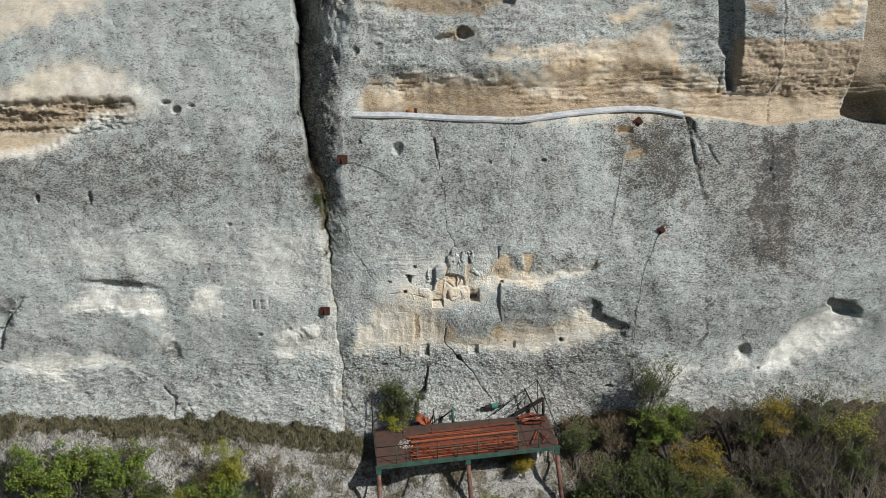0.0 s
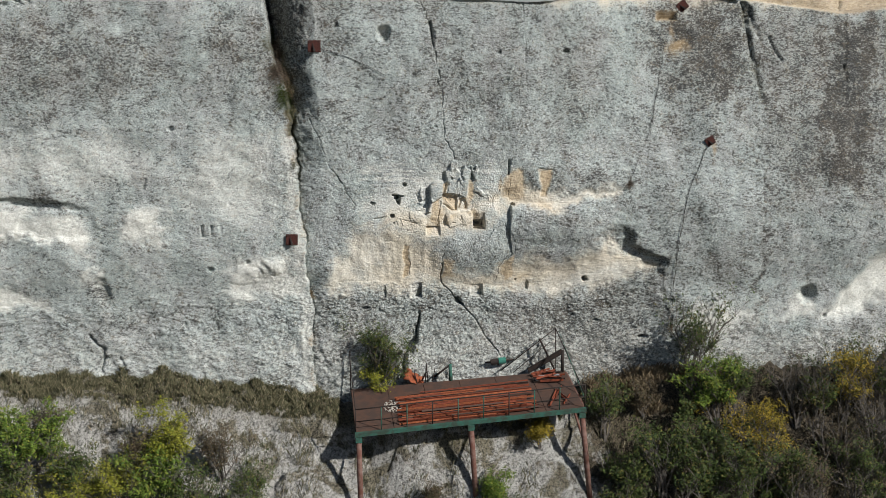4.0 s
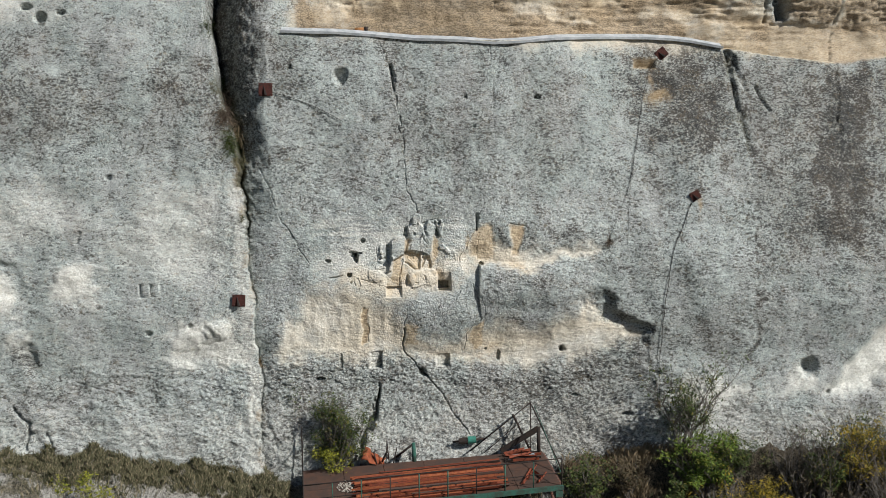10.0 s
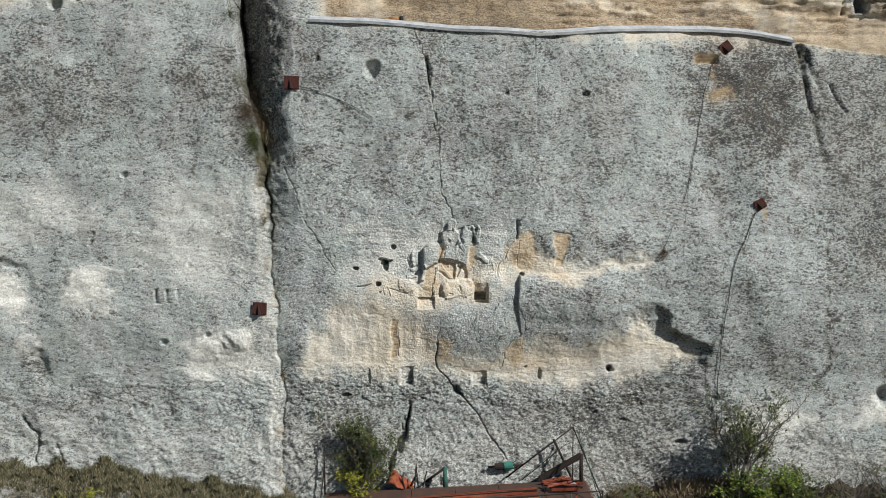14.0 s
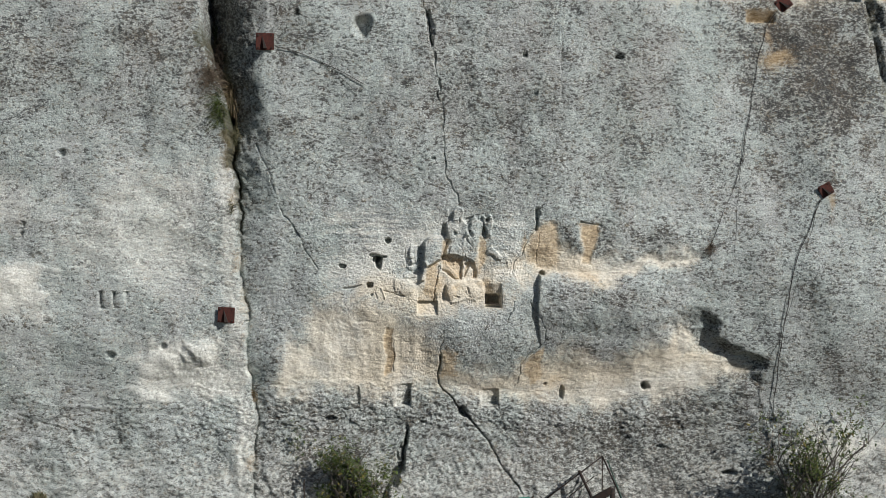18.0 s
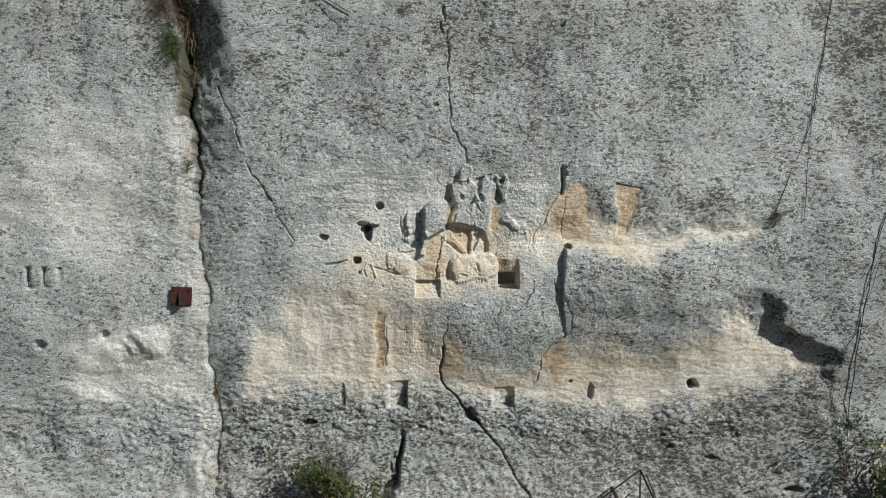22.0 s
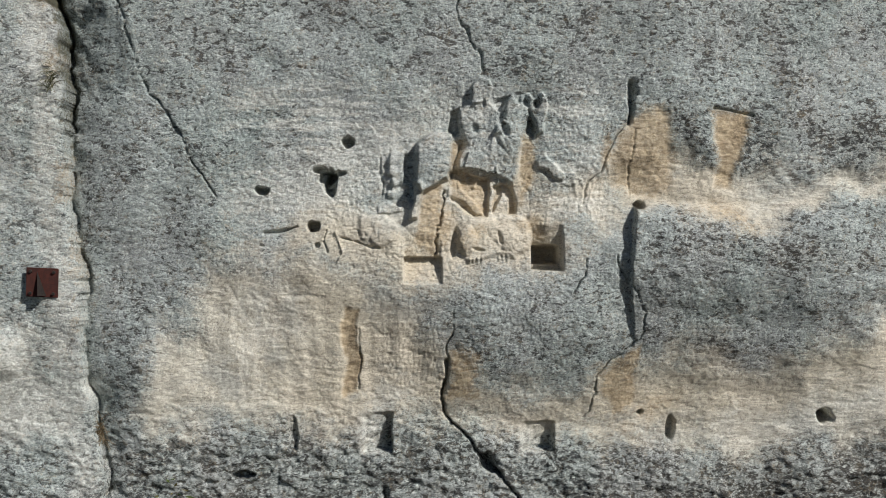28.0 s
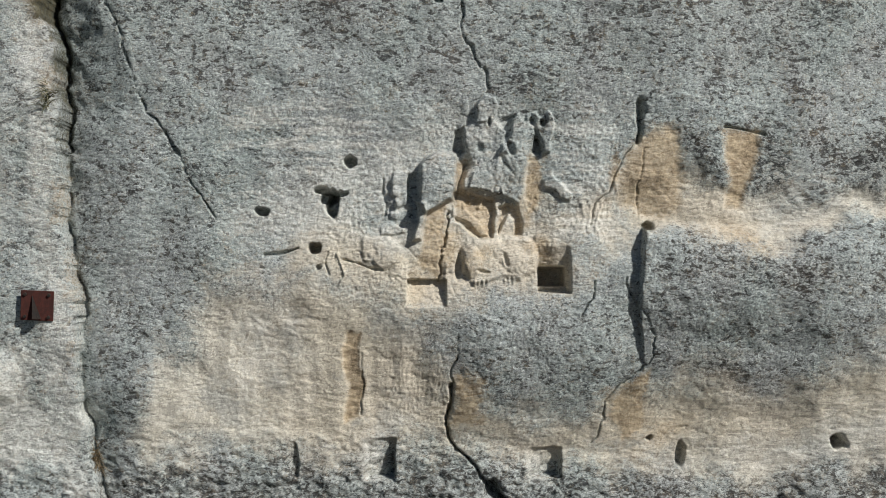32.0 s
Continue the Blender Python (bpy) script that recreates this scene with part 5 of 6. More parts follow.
def anchor_plate(x, z, size, turn, label):
    t = thing("anchor_plate", face_frame(x, z, 0.05, turn), label, "steel plate", "anchor plates on the cliff")
    bm = bmesh.new()
    box(bm, (size, 0.016, size * 0.92), None, 0.004)
    part("plate", bm, RUST_PLATE, t)
    bm = bmesh.new()
    v = [bm.verts.new(c) for c in ((-0.02, -0.01, -size * 0.4), (0.05, -0.01, -size * 0.4), (-0.06, -0.01, size * 0.34), (-0.02, -0.12, -size * 0.38), (0.05, -0.12, -size * 0.38))]
    for f in ((0, 1, 2), (0, 3, 4, 1), (3, 2, 4), (0, 2, 3), (1, 4, 2)):
        bm.faces.new([v[k] for k in f])
    part("fin", bm, DARK_STEEL, t, "dark triangular fin")
    for sx in (-1, 1):
        for sz in (-1, 1):
            bm = bmesh.new()
            bmesh.ops.create_cone(bm, cap_ends=True, segments=6, radius1=0.022, radius2=0.018, depth=0.03, matrix=Matrix.Translation((sx * size * 0.36, -0.02, sz * size * 0.34)) @ pose(0, 0, 0, 90))
            part("bolt", bm, DARK_STEEL, t)
    return t


anchor_plate(-4.97, 4.22, 0.38, 2, "dark red rusted steel plate bolted to the buttress edge")
anchor_plate(-4.09, 10.27, 0.40, 0, "dark rusted steel plate in the shaded flank")
anchor_plate(7.72, 11.47, 0.34, -38, "tilted rusted steel plate beside a square slot")
anchor_plate(8.55, 7.14, 0.30, -30, "small rusted steel plate with a hanging cable")


def cable(points, radius, label):
    pts = [on_face(x, z, 0.03) for x, z in points]
    fine = []
    for a, b in zip(pts, pts[1:]):
        for k in range(6):
            q = a.lerp(b, k / 6)
            fine.append(q + Vector((0.015 * math.sin(7.3 * q.z), 0, 0)))
    fine.append(pts[-1])
    ob = tube("cable", fine, radius * 0.7, CABLE_BLACK, sides=5)
    return tagged(ob, label, "cable", "cables on the cliff")


cable([(7.6, 11.35), (7.3, 10.9), (7.12, 10.19), (6.86, 8.82), (6.59, 7.46), (5.94, 5.86)], 0.011, "thin black cable hanging down the grey face")
cable([(6.95, 9.2), (6.6, 7.3), (6.5, 5.7)], 0.007, "thin wire hanging beside the cable")
cable([(8.44, 6.94), (8.1, 6.1), (7.83, 5.42), (7.6, 3.57), (7.55, 2.17), (7.54, 0.79)], 0.014, "black cable from a rusted plate down the face")
cable([(8.40, 6.9), (7.9, 5.0), (7.55, 3.7), (7.17, 2.88), (7.3, 2.1), (7.44, 1.65), (7.5, 0.8)], 0.008, "loose thin wire looping below the hollow")
cable([(-3.9, 10.19), (-3.45, 10.08), (-3.01, 9.91), (-2.4, 9.62), (-1.89, 9.35)], 0.012, "dark cable trailing from the shaded plate")
cable([(-3.0, 9.9), (-2.5, 9.55), (-2.05, 9.2)], 0.007, "thin wire trailing from the shaded plate")

# small green clamp with its bolt across the crack at the foot
clamp = thing("crack_gauge", face_frame(1.82, -0.07, 0.12, 0), "green painted crack gauge with a rusty bolt", "gauge")
bm = bmesh.new()
bmesh.ops.create_cone(bm, cap_ends=True, segments=14, radius1=0.11, radius2=0.11, depth=0.24, matrix=pose(0.02, 0, 0, 0, 86, 0))
part("sleeve", bm, TEAL_PAINT, clamp)
bm = bmesh.new()
bmesh.ops.create_cone(bm, cap_ends=True, segments=10, radius1=0.09, radius2=0.10, depth=0.26, matrix=pose(-0.24, 0, -0.03, 0, 86, 0))
part("collar", bm, DARK_STEEL, clamp, "dark rusted collar")
tube("rod", [(-0.55, 0, -0.05), (0.0, 0, 0), (0.42, 0.02, 0.02)], 0.03, DARK_STEEL, clamp)
tube("lever", [(0.05, -0.05, 0.05), (0.22, -0.06, 0.14)], 0.015, DARK_STEEL, clamp)

# zinc gutter along the ledge, in lapped lengths
gutter = thing("gutter", (0, 0, 0), "dull zinc rain gutter along the ledge", "gutter")
GUT = [(-3.62, 11.95), (-3.0, 11.92), (-2.0, 11.90), (-0.9, 11.82), (0.2, 11.73), (1.0, 11.69), (1.7, 11.66), (2.5, 11.60), (3.3, 11.64), (4.3, 11.76), (5.4, 11.86), (6.4, 11.92), (7.3, 11.95), (8.1, 11.92), (8.7, 11.86), (9.6, 11.67)]


def ledge_point(x, z):
    """The lip of the ledge, clear of the stone over it."""
    i = int(np.clip(np.searchsorted(GX, x), 1, len(GX) - 1))
    j = int(np.searchsorted(GZ, z - 0.18))
    return Vector(upright(x, float(Y[j - 4 : j + 1, i].min()), z))


for (xa, za), (xb, zb) in zip(GUT, GUT[1:]):
    a, b = ledge_point(xa, za), ledge_point(xb, zb)
    prof = ((0.30, 0.10), (0.16, 0.03), (0.02, -0.01), (-0.07, -0.05), (-0.09, 0.02), (-0.075, 0.022), (-0.06, -0.035), (0.02, 0.01), (0.15, 0.05), (0.30, 0.12))
    verts = [(p.x + e, p.y + dy, p.z + dz) for p, e in ((a, -0.02), (b, 0.02)) for dy, dz in prof]
    m_ = len(prof)
    faces = [(k, (k + 1) % m_, m_ + (k + 1) % m_, m_ + k) for k in range(m_)]
    faces += [tuple(range(m_))[::-1], tuple(range(m_, 2 * m_))]
    mesh_object("length", verts, faces, GALVANISED, gutter)
end_cap = on_face(9.55, 11.6, 0.08)
boxed("end_cap", (0.08, 0.14, 0.16), Matrix.Translation(end_cap), GALVANISED, gutter)
drain = thing("drain_pipe", on_face(-1.35, 12.05, 0.1), "orange-brown clay pipe stub on the ledge", "pipe")
tube("pipe", [(-0.16, 0, 0), (0.16, 0, 0.01)], 0.10, rusty("orange_clay", (0.42, 0.20, 0.07), (0.30, 0.15, 0.07)), drain, sides=12)
tube("socket", [(0.12, 0, 0.01), (0.22, 0, 0.012)], 0.125, DARK_STEEL, drain, sides=12)

# ---- the derelict steel platform ----
FL, FR, BL, BR = Vector((-3.02, -3.3, -1.13)), Vector((4.09, -3.3, -0.54)), Vector((-3.14, -0.5, -0.83)), Vector((3.96, -0.5, -0.39))


def on_deck(u, v, up=0.0):
    """A place on the deck: u along its length, v from the front edge to the back, 0 to 1."""
    return FL.lerp(FR, u).lerp(BL.lerp(BR, u), v) + Vector((-0.06, 0, up))


deck = thing("steel_platform", FL, "derelict rusty steel platform with a sagging deck", "platform")


def deck_slab(name, u0, u1, v0, v1, thick, material, label="", lift=0.0):
    top = [on_deck(u, v, lift) for u, v in ((u0, v0), (u1, v0), (u1, v1), (u0, v1))]
    low_ = [p - Vector((0, 0, thick)) for p in top]
    return mesh_object(name, [p - FL for p in top + low_], [(0, 1, 2, 3), (7, 6, 5, 4), (0, 4, 5, 1), (1, 5, 6, 2), (2, 6, 7, 3), (3, 7, 4, 0)], material, deck, label)


for k in range(6):
    for r_ in range(2):
        deck_slab("deck_plate", k / 6 + 0.001, (k + 1) / 6 - 0.001, r_ / 2 + 0.002, (r_ + 1) / 2 - 0.002, 0.03, RUST_BROWN, lift=0.004 * ((k * 2 + r_) % 3))
deck_slab("front_beam", -0.005, 1.005, -0.040, -0.003, 0.12, GREEN_PAINT, "green painted edge beam", 0.03)
deck_slab("back_beam", 0.0, 1.0, 0.97, 1.02, 0.16, RUST_BROWN, lift=-0.032)
for k in range(5):
    deck_slab("cross_beam", k / 4 - 0.008 + (0.01 if k == 0 else 0) - (0.01 if k == 4 else 0), k / 4 + 0.008, 0.0, 0.97, 0.14, RUST_POST, lift=-0.035)
for k, u in enumerate((0.012, 0.50, 0.988)):
    top = on_deck(u, -0.02, -0.17)
    foot_ = Vector((top.x + 0.02 + 0.16 * k, top.y - 0.05, ground_at(top.x, top.y - 0.05) - 0.3))
    tube("post", [top - FL, top.lerp(foot_, 0.5) - FL, foot_ - FL], 0.085, RUST_POST, deck, "rusty brown pipe post", 12)
    boxed("bracket", (0.20, 0.20, 0.16), Matrix.Translation(top - FL + Vector((0, 0, -0.02))), GREEN_PAINT, deck, "green steel bracket")
    tube("brace", [on_deck(u, 0.9, -0.16) - FL, top.lerp(foot_, 0.35) - FL], 0.04, RUST_POST, deck)
# railing along the front and up the ends
heads = []
for k in range(10):
    u = 0.0 + k / 9
    base_, head_ = on_deck(u, 0.0, -0.02), on_deck(u, 0.0, 0.78)
    tube("rail_post", [base_ - FL, head_ - FL], 0.020, GREEN_PAINT if k % 3 else DARK_STEEL, deck, sides=6)
    heads.append((base_, head_))
tube("top_rail", [h - FL for _, h in heads], 0.020, DARK_STEEL, deck, sides=6)
tube("mid_rail", [b.lerp(h, 0.5) - FL for b, h in heads], 0.014, DARK_STEEL, deck, sides=6)
tube("end_rail", [on_deck(0, 0, 0.78) - FL, on_deck(0, 1.0, 0.85) - FL], 0.016, DARK_STEEL, deck, sides=6)
tube("corner_post", [on_deck(0.0, 0.98, -0.05) - FL, on_deck(-0.002, 1.0, 1.35) - FL], 0.022, DARK_STEEL, deck, sides=6)
tube("corner_post", [on_deck(0.985, 0.96, -0.05) - FL, on_deck(0.985, 0.98, 0.75) - FL], 0.055, DARK_STEEL, deck, sides=8)
apex = on_deck(0.955, 1.05, 1.45)
tube("stay", [apex - FL, on_deck(1.03, 0.25, 0.05) - FL], 0.018, DARK_STEEL, deck, sides=6)
tube("stay", [apex + Vector((0.12, 0, -0.1)) - FL, on_deck(1.0, 0.0, 0.3) - FL], 0.013, GREEN_PAINT, deck, sides=6)
tube("stay", [apex - FL, on_deck(0.70, 1.06, 0.1) - FL], 0.020, DARK_STEEL, deck, sides=6)
tube("stay", [on_deck(0.93, 1.04, 1.0) - FL, on_deck(0.76, 1.05, 0.02) - FL], 0.014, DARK_STEEL, deck, sides=6)
tube("stay", [apex - FL, on_deck(0.955, 1.0, -0.05) - FL], 0.016, DARK_STEEL, deck, sides=6)
tube("stay", [on_deck(0.88, 1.04, 1.15) - FL, on_deck(0.955, 1.0, 0.0) - FL], 0.035, DARK_STEEL, deck, sides=6)
a_, b_ = on_deck(0.985, 0.98, 0.72), on_deck(0.83, 1.04, 0.05)
bm = bmesh.new()
mid_ = (a_ + b_) / 2 - FL
box(bm, ((a_ - b_).length, 0.10, 0.16), Matrix.Translation(mid_) @ (a_ - b_).to_track_quat("X", "Z").to_matrix().to_4x4(), 0.01)
part("fallen_beam", bm, DARK_STEEL, deck, "dark bent beam leaning on the corner")
tube("back_rail_post", [on_deck(0.465, 1.0, -0.1) - FL, on_deck(0.462, 1.02, 0.55) - FL], [0.07, 0.05], GREEN_PAINT, deck, "green stub post", 8)
tube("back_rail", [on_deck(0.462, 1.02, 0.52) - FL, on_deck(0.39, 1.05, 0.12) - FL], 0.035, DARK_STEEL, deck, sides=6)
for u, h, lean in ((0.345, 0.62, 0.02), (0.36, 0.66, -0.03), (0.375, 0.45, 0.06), (0.31, 0.35, -0.05)):
    tube("stub", [on_deck(u, 1.0, -0.05) - FL, on_deck(u + lean * 0.3, 1.03, h) - FL], 0.018, DARK_STEEL, deck, sides=5)
tube("stub", [on_deck(0.33, 1.02, 0.05) - FL, on_deck(0.352, 1.03, 0.35) - FL], 0.03, DARK_STEEL, deck, sides=5)

# heap of rusty bars on the deck, each a thing of its own
rng = random.Random(7)


def angle_bar(u0, v0, length, turn, lift, material, label, group):
    """An angle section: two thin flanges."""
    p = on_deck(u0, v0, lift)
    run = (FR - FL).normalized()
    m = Matrix.Translation(p) @ run.to_track_quat("X", "Z").to_matrix().to_4x4() @ pose(0, 0, 0, rng.uniform(-20, 60), 0, turn)
    w, t = rng.uniform(0.05, 0.09), 0.010
    verts, faces = [], []
    for x in (0.0, length):
        verts += [(x, 0, 0), (x, w, 0), (x, w, t), (x, t, t), (x, t, w), (x, 0, w)]
    for k in range(6):
        faces.append((k, (k + 1) % 6, 6 + (k + 1) % 6, 6 + k))
    faces += [(5, 4, 3, 2, 1, 0), (6, 7, 8, 9, 10, 11)]
    ob = mesh_object("angle_bar", verts, faces, material)
    ob.matrix_world = m
    return tagged(ob, label, "steel bar", group)


for k in range(84):
    v0 = 0.06 + 0.66 * k / 83 + rng.uniform(-0.02, 0.02)
    length = rng.uniform(1.6, 4.4)
    u0 = 0.20 + rng.uniform(-0.02, 0.30)
    u0 = min(u0, 0.80 - length / 7.15)
    u0 = max(u0, 0.19)
    angle_bar(u0, v0, min(length, (0.82 - u0) * 7.15), rng.uniform(-2.0, 2.0), 0.012 + 0.025 * (k % 4), (RUST_RED, RUST_ORANGE, RUST_RED, RUST_BROWN, RUST_RED)[k % 5], "long rusty red angle bar in a heap on the deck", "heap of rusty bars")
for k in range(16):
    angle_bar(rng.uniform(0.83, 0.86), rng.uniform(0.66, 0.93), rng.uniform(0.6, 0.95), rng.uniform(-25, 25), 0.03 + 0.02 * (k % 6), GALVANISED if k in (3, 9) else (RUST_RED if k % 3 else DARK_STEEL), "short rusty offcut piled at the deck corner", "pile of offcuts")
for k in range(5):
    angle_bar(0.86 + 0.02 * k, 0.12 + 0.1 * (k % 3), rng.uniform(0.6, 1.1), rng.uniform(60, 110), 0.02, RUST_RED, "loose rusty bar lying across the deck", "loose bars")
bm = bmesh.new()
for k in range(240):
    r, w = 0.35 * math.sqrt(rng.random()), rng.uniform(0, 6.283)
    p = on_deck(0.19 + 0.055 * r / 0.35 * math.cos(w), 0.5 + 0.15 * r / 0.35 * math.sin(w), 0.02)
    bmesh.ops.create_icosphere(bm, subdivisions=1, radius=rng.uniform(0.012, 0.035), matrix=Matrix.Translation(p) @ Matrix.Diagonal((1, rng.uniform(0.6, 1.2), 0.6, 1)))
chips_n = Nodes("pale_chips")
CHIPS = chips_n.done(chips_n.mix(chips_n.island(), (0.22, 0.20, 0.17), (0.46, 0.43, 0.38)), 0.95)
tagged(part("stone_chips", bm, CHIPS), "patch of pale stone chips on the deck", "stone chips", kind="stuff")
# torn orange sheet at the back edge
bm = bmesh.new()
bmesh.ops.create_grid(bm, x_segments=10, y_segments=6, size=0.5)
for v in bm.verts:
    v.co = Vector((v.co.x * 0.75, v.co.y * 0.4, 0.06 * math.sin(v.co.x * 14) + 0.05 * math.sin(v.co.y * 9 + v.co.x * 5)))
bmesh.ops.solidify(bm, geom=list(bm.faces), thickness=0.006)
bmesh.ops.transform(bm, matrix=Matrix.Translation(on_deck(0.295, 1.03, 0.16)) @ pose(0, 0, 0, 55, 35, 20), verts=bm.verts)
tagged(part("torn_sheet", bm, rusty("orange_sheet", (0.33, 0.095, 0.040), (0.20, 0.060, 0.032)), smooth=True), "crumpled orange-red metal sheet by the deck", "metal sheet")


# ---- plants ----
def branch_set(rng_, height, spread, count, levels=2):
    """Stems from the root, forking into twigs: lists of points with radii."""
    stems, tips = [], []

    def grow(p, d, length, radius, level):
        pts, rad = [p], [radius]
        segs = (4, 3, 2)[min(level, 2)]
        for k in range(segs):
            d = (d + Vector((rng_.uniform(-0.25, 0.25), rng_.uniform(-0.25, 0.25), rng_.uniform(-0.05, 0.22)))).normalized()
            p = p + d * length / segs
            pts.append(p)
            rad.append(radius * (1 - 0.8 * (k + 1) / segs))
            if level < levels and k >= 1:
                for _ in range(2):
                    side = Vector((rng_.uniform(-1, 1), rng_.uniform(-1, 1), rng_.uniform(0.0, 0.9))).normalized()
                    grow(p, (d * 0.6 + side * 0.8).normalized(), length * rng_.uniform(0.35, 0.55), radius * 0.45, level + 1)
        stems.append((pts, rad))
        if level >= 1:
            tips.extend(pts[1:] if level > 1 else pts[2:])

    for _ in range(count):
        w = rng_.uniform(0, 6.283)
        lean = rng_.uniform(0.1, 1.0) * spread / max(height, 0.1)
        grow(Vector((rng_.uniform(-0.1, 0.1) * spread, rng_.uniform(-0.1, 0.1) * spread, -0.1)), Vector((math.cos(w) * lean, math.sin(w) * lean, 1)).normalized(), height * rng_.uniform(0.65, 1.0), 0.010 + 0.014 * height, 0)
    return stems, tips


def leaf_cloud(rng_, tips, per_tip, size, puff, low_=0.0):
    """Small folded leaves scattered round the twigs."""
    verts, faces = [], []
    for tip in tips:
        if tip.z < low_ or noise.noise(tip * 2.2) < 0.0:
            continue
        for _ in range(per_tip):
            c = tip + Vector((rng_.gauss(0, puff), rng_.gauss(0, puff), rng_.gauss(0, puff * 0.8)))
            a = Vector((rng_.uniform(-1, 1), rng_.uniform(-1, 1), rng_.uniform(-0.7, 0.4))).normalized()
            b = a.cross(Vector((rng_.uniform(-0.4, 0.4), rng_.uniform(-0.4, 0.4), 1))).normalized()
            n_ = a.cross(b)
            s_ = size * rng_.uniform(0.6, 1.3)
            k = len(verts)
            verts += [c - a * s_, c + b * s_ * 0.45 + n_ * s_ * 0.12, c + a * s_, c - b * s_ * 0.45 + n_ * s_ * 0.12]
            faces += [(k, k + 1, k + 2), (k, k + 2, k + 3)]
    return verts, faces


def shrub(x, y, height, spread, leaf, label, seed, stems_n=6, per_tip=5, size=0.045, puff=0.13, category="shrub", sink=0.0, low_=0.0):
    r_ = random.Random(seed)
    t = thing("shrub" if category == "shrub" else "tree", (x, y, ground_at(x, y) - sink), label, category, "shrubs below the cliff")
    stems, tips = branch_set(r_, height, spread, stems_n)
    verts, faces = [], []
    for pts, rad in stems:
        v, f = tube_data(pts, rad, 3)
        k = len(verts)
        verts += v
        faces += [tuple(i + k for i in q) for q in f]
    mesh_object("trunk", verts, faces, BARK, t)
    if leaf is not None and per_tip:
        v, f = leaf_cloud(r_, tips, per_tip, size, puff, low_)
        mesh_object("crown", v, f, leaf, t)
    return t


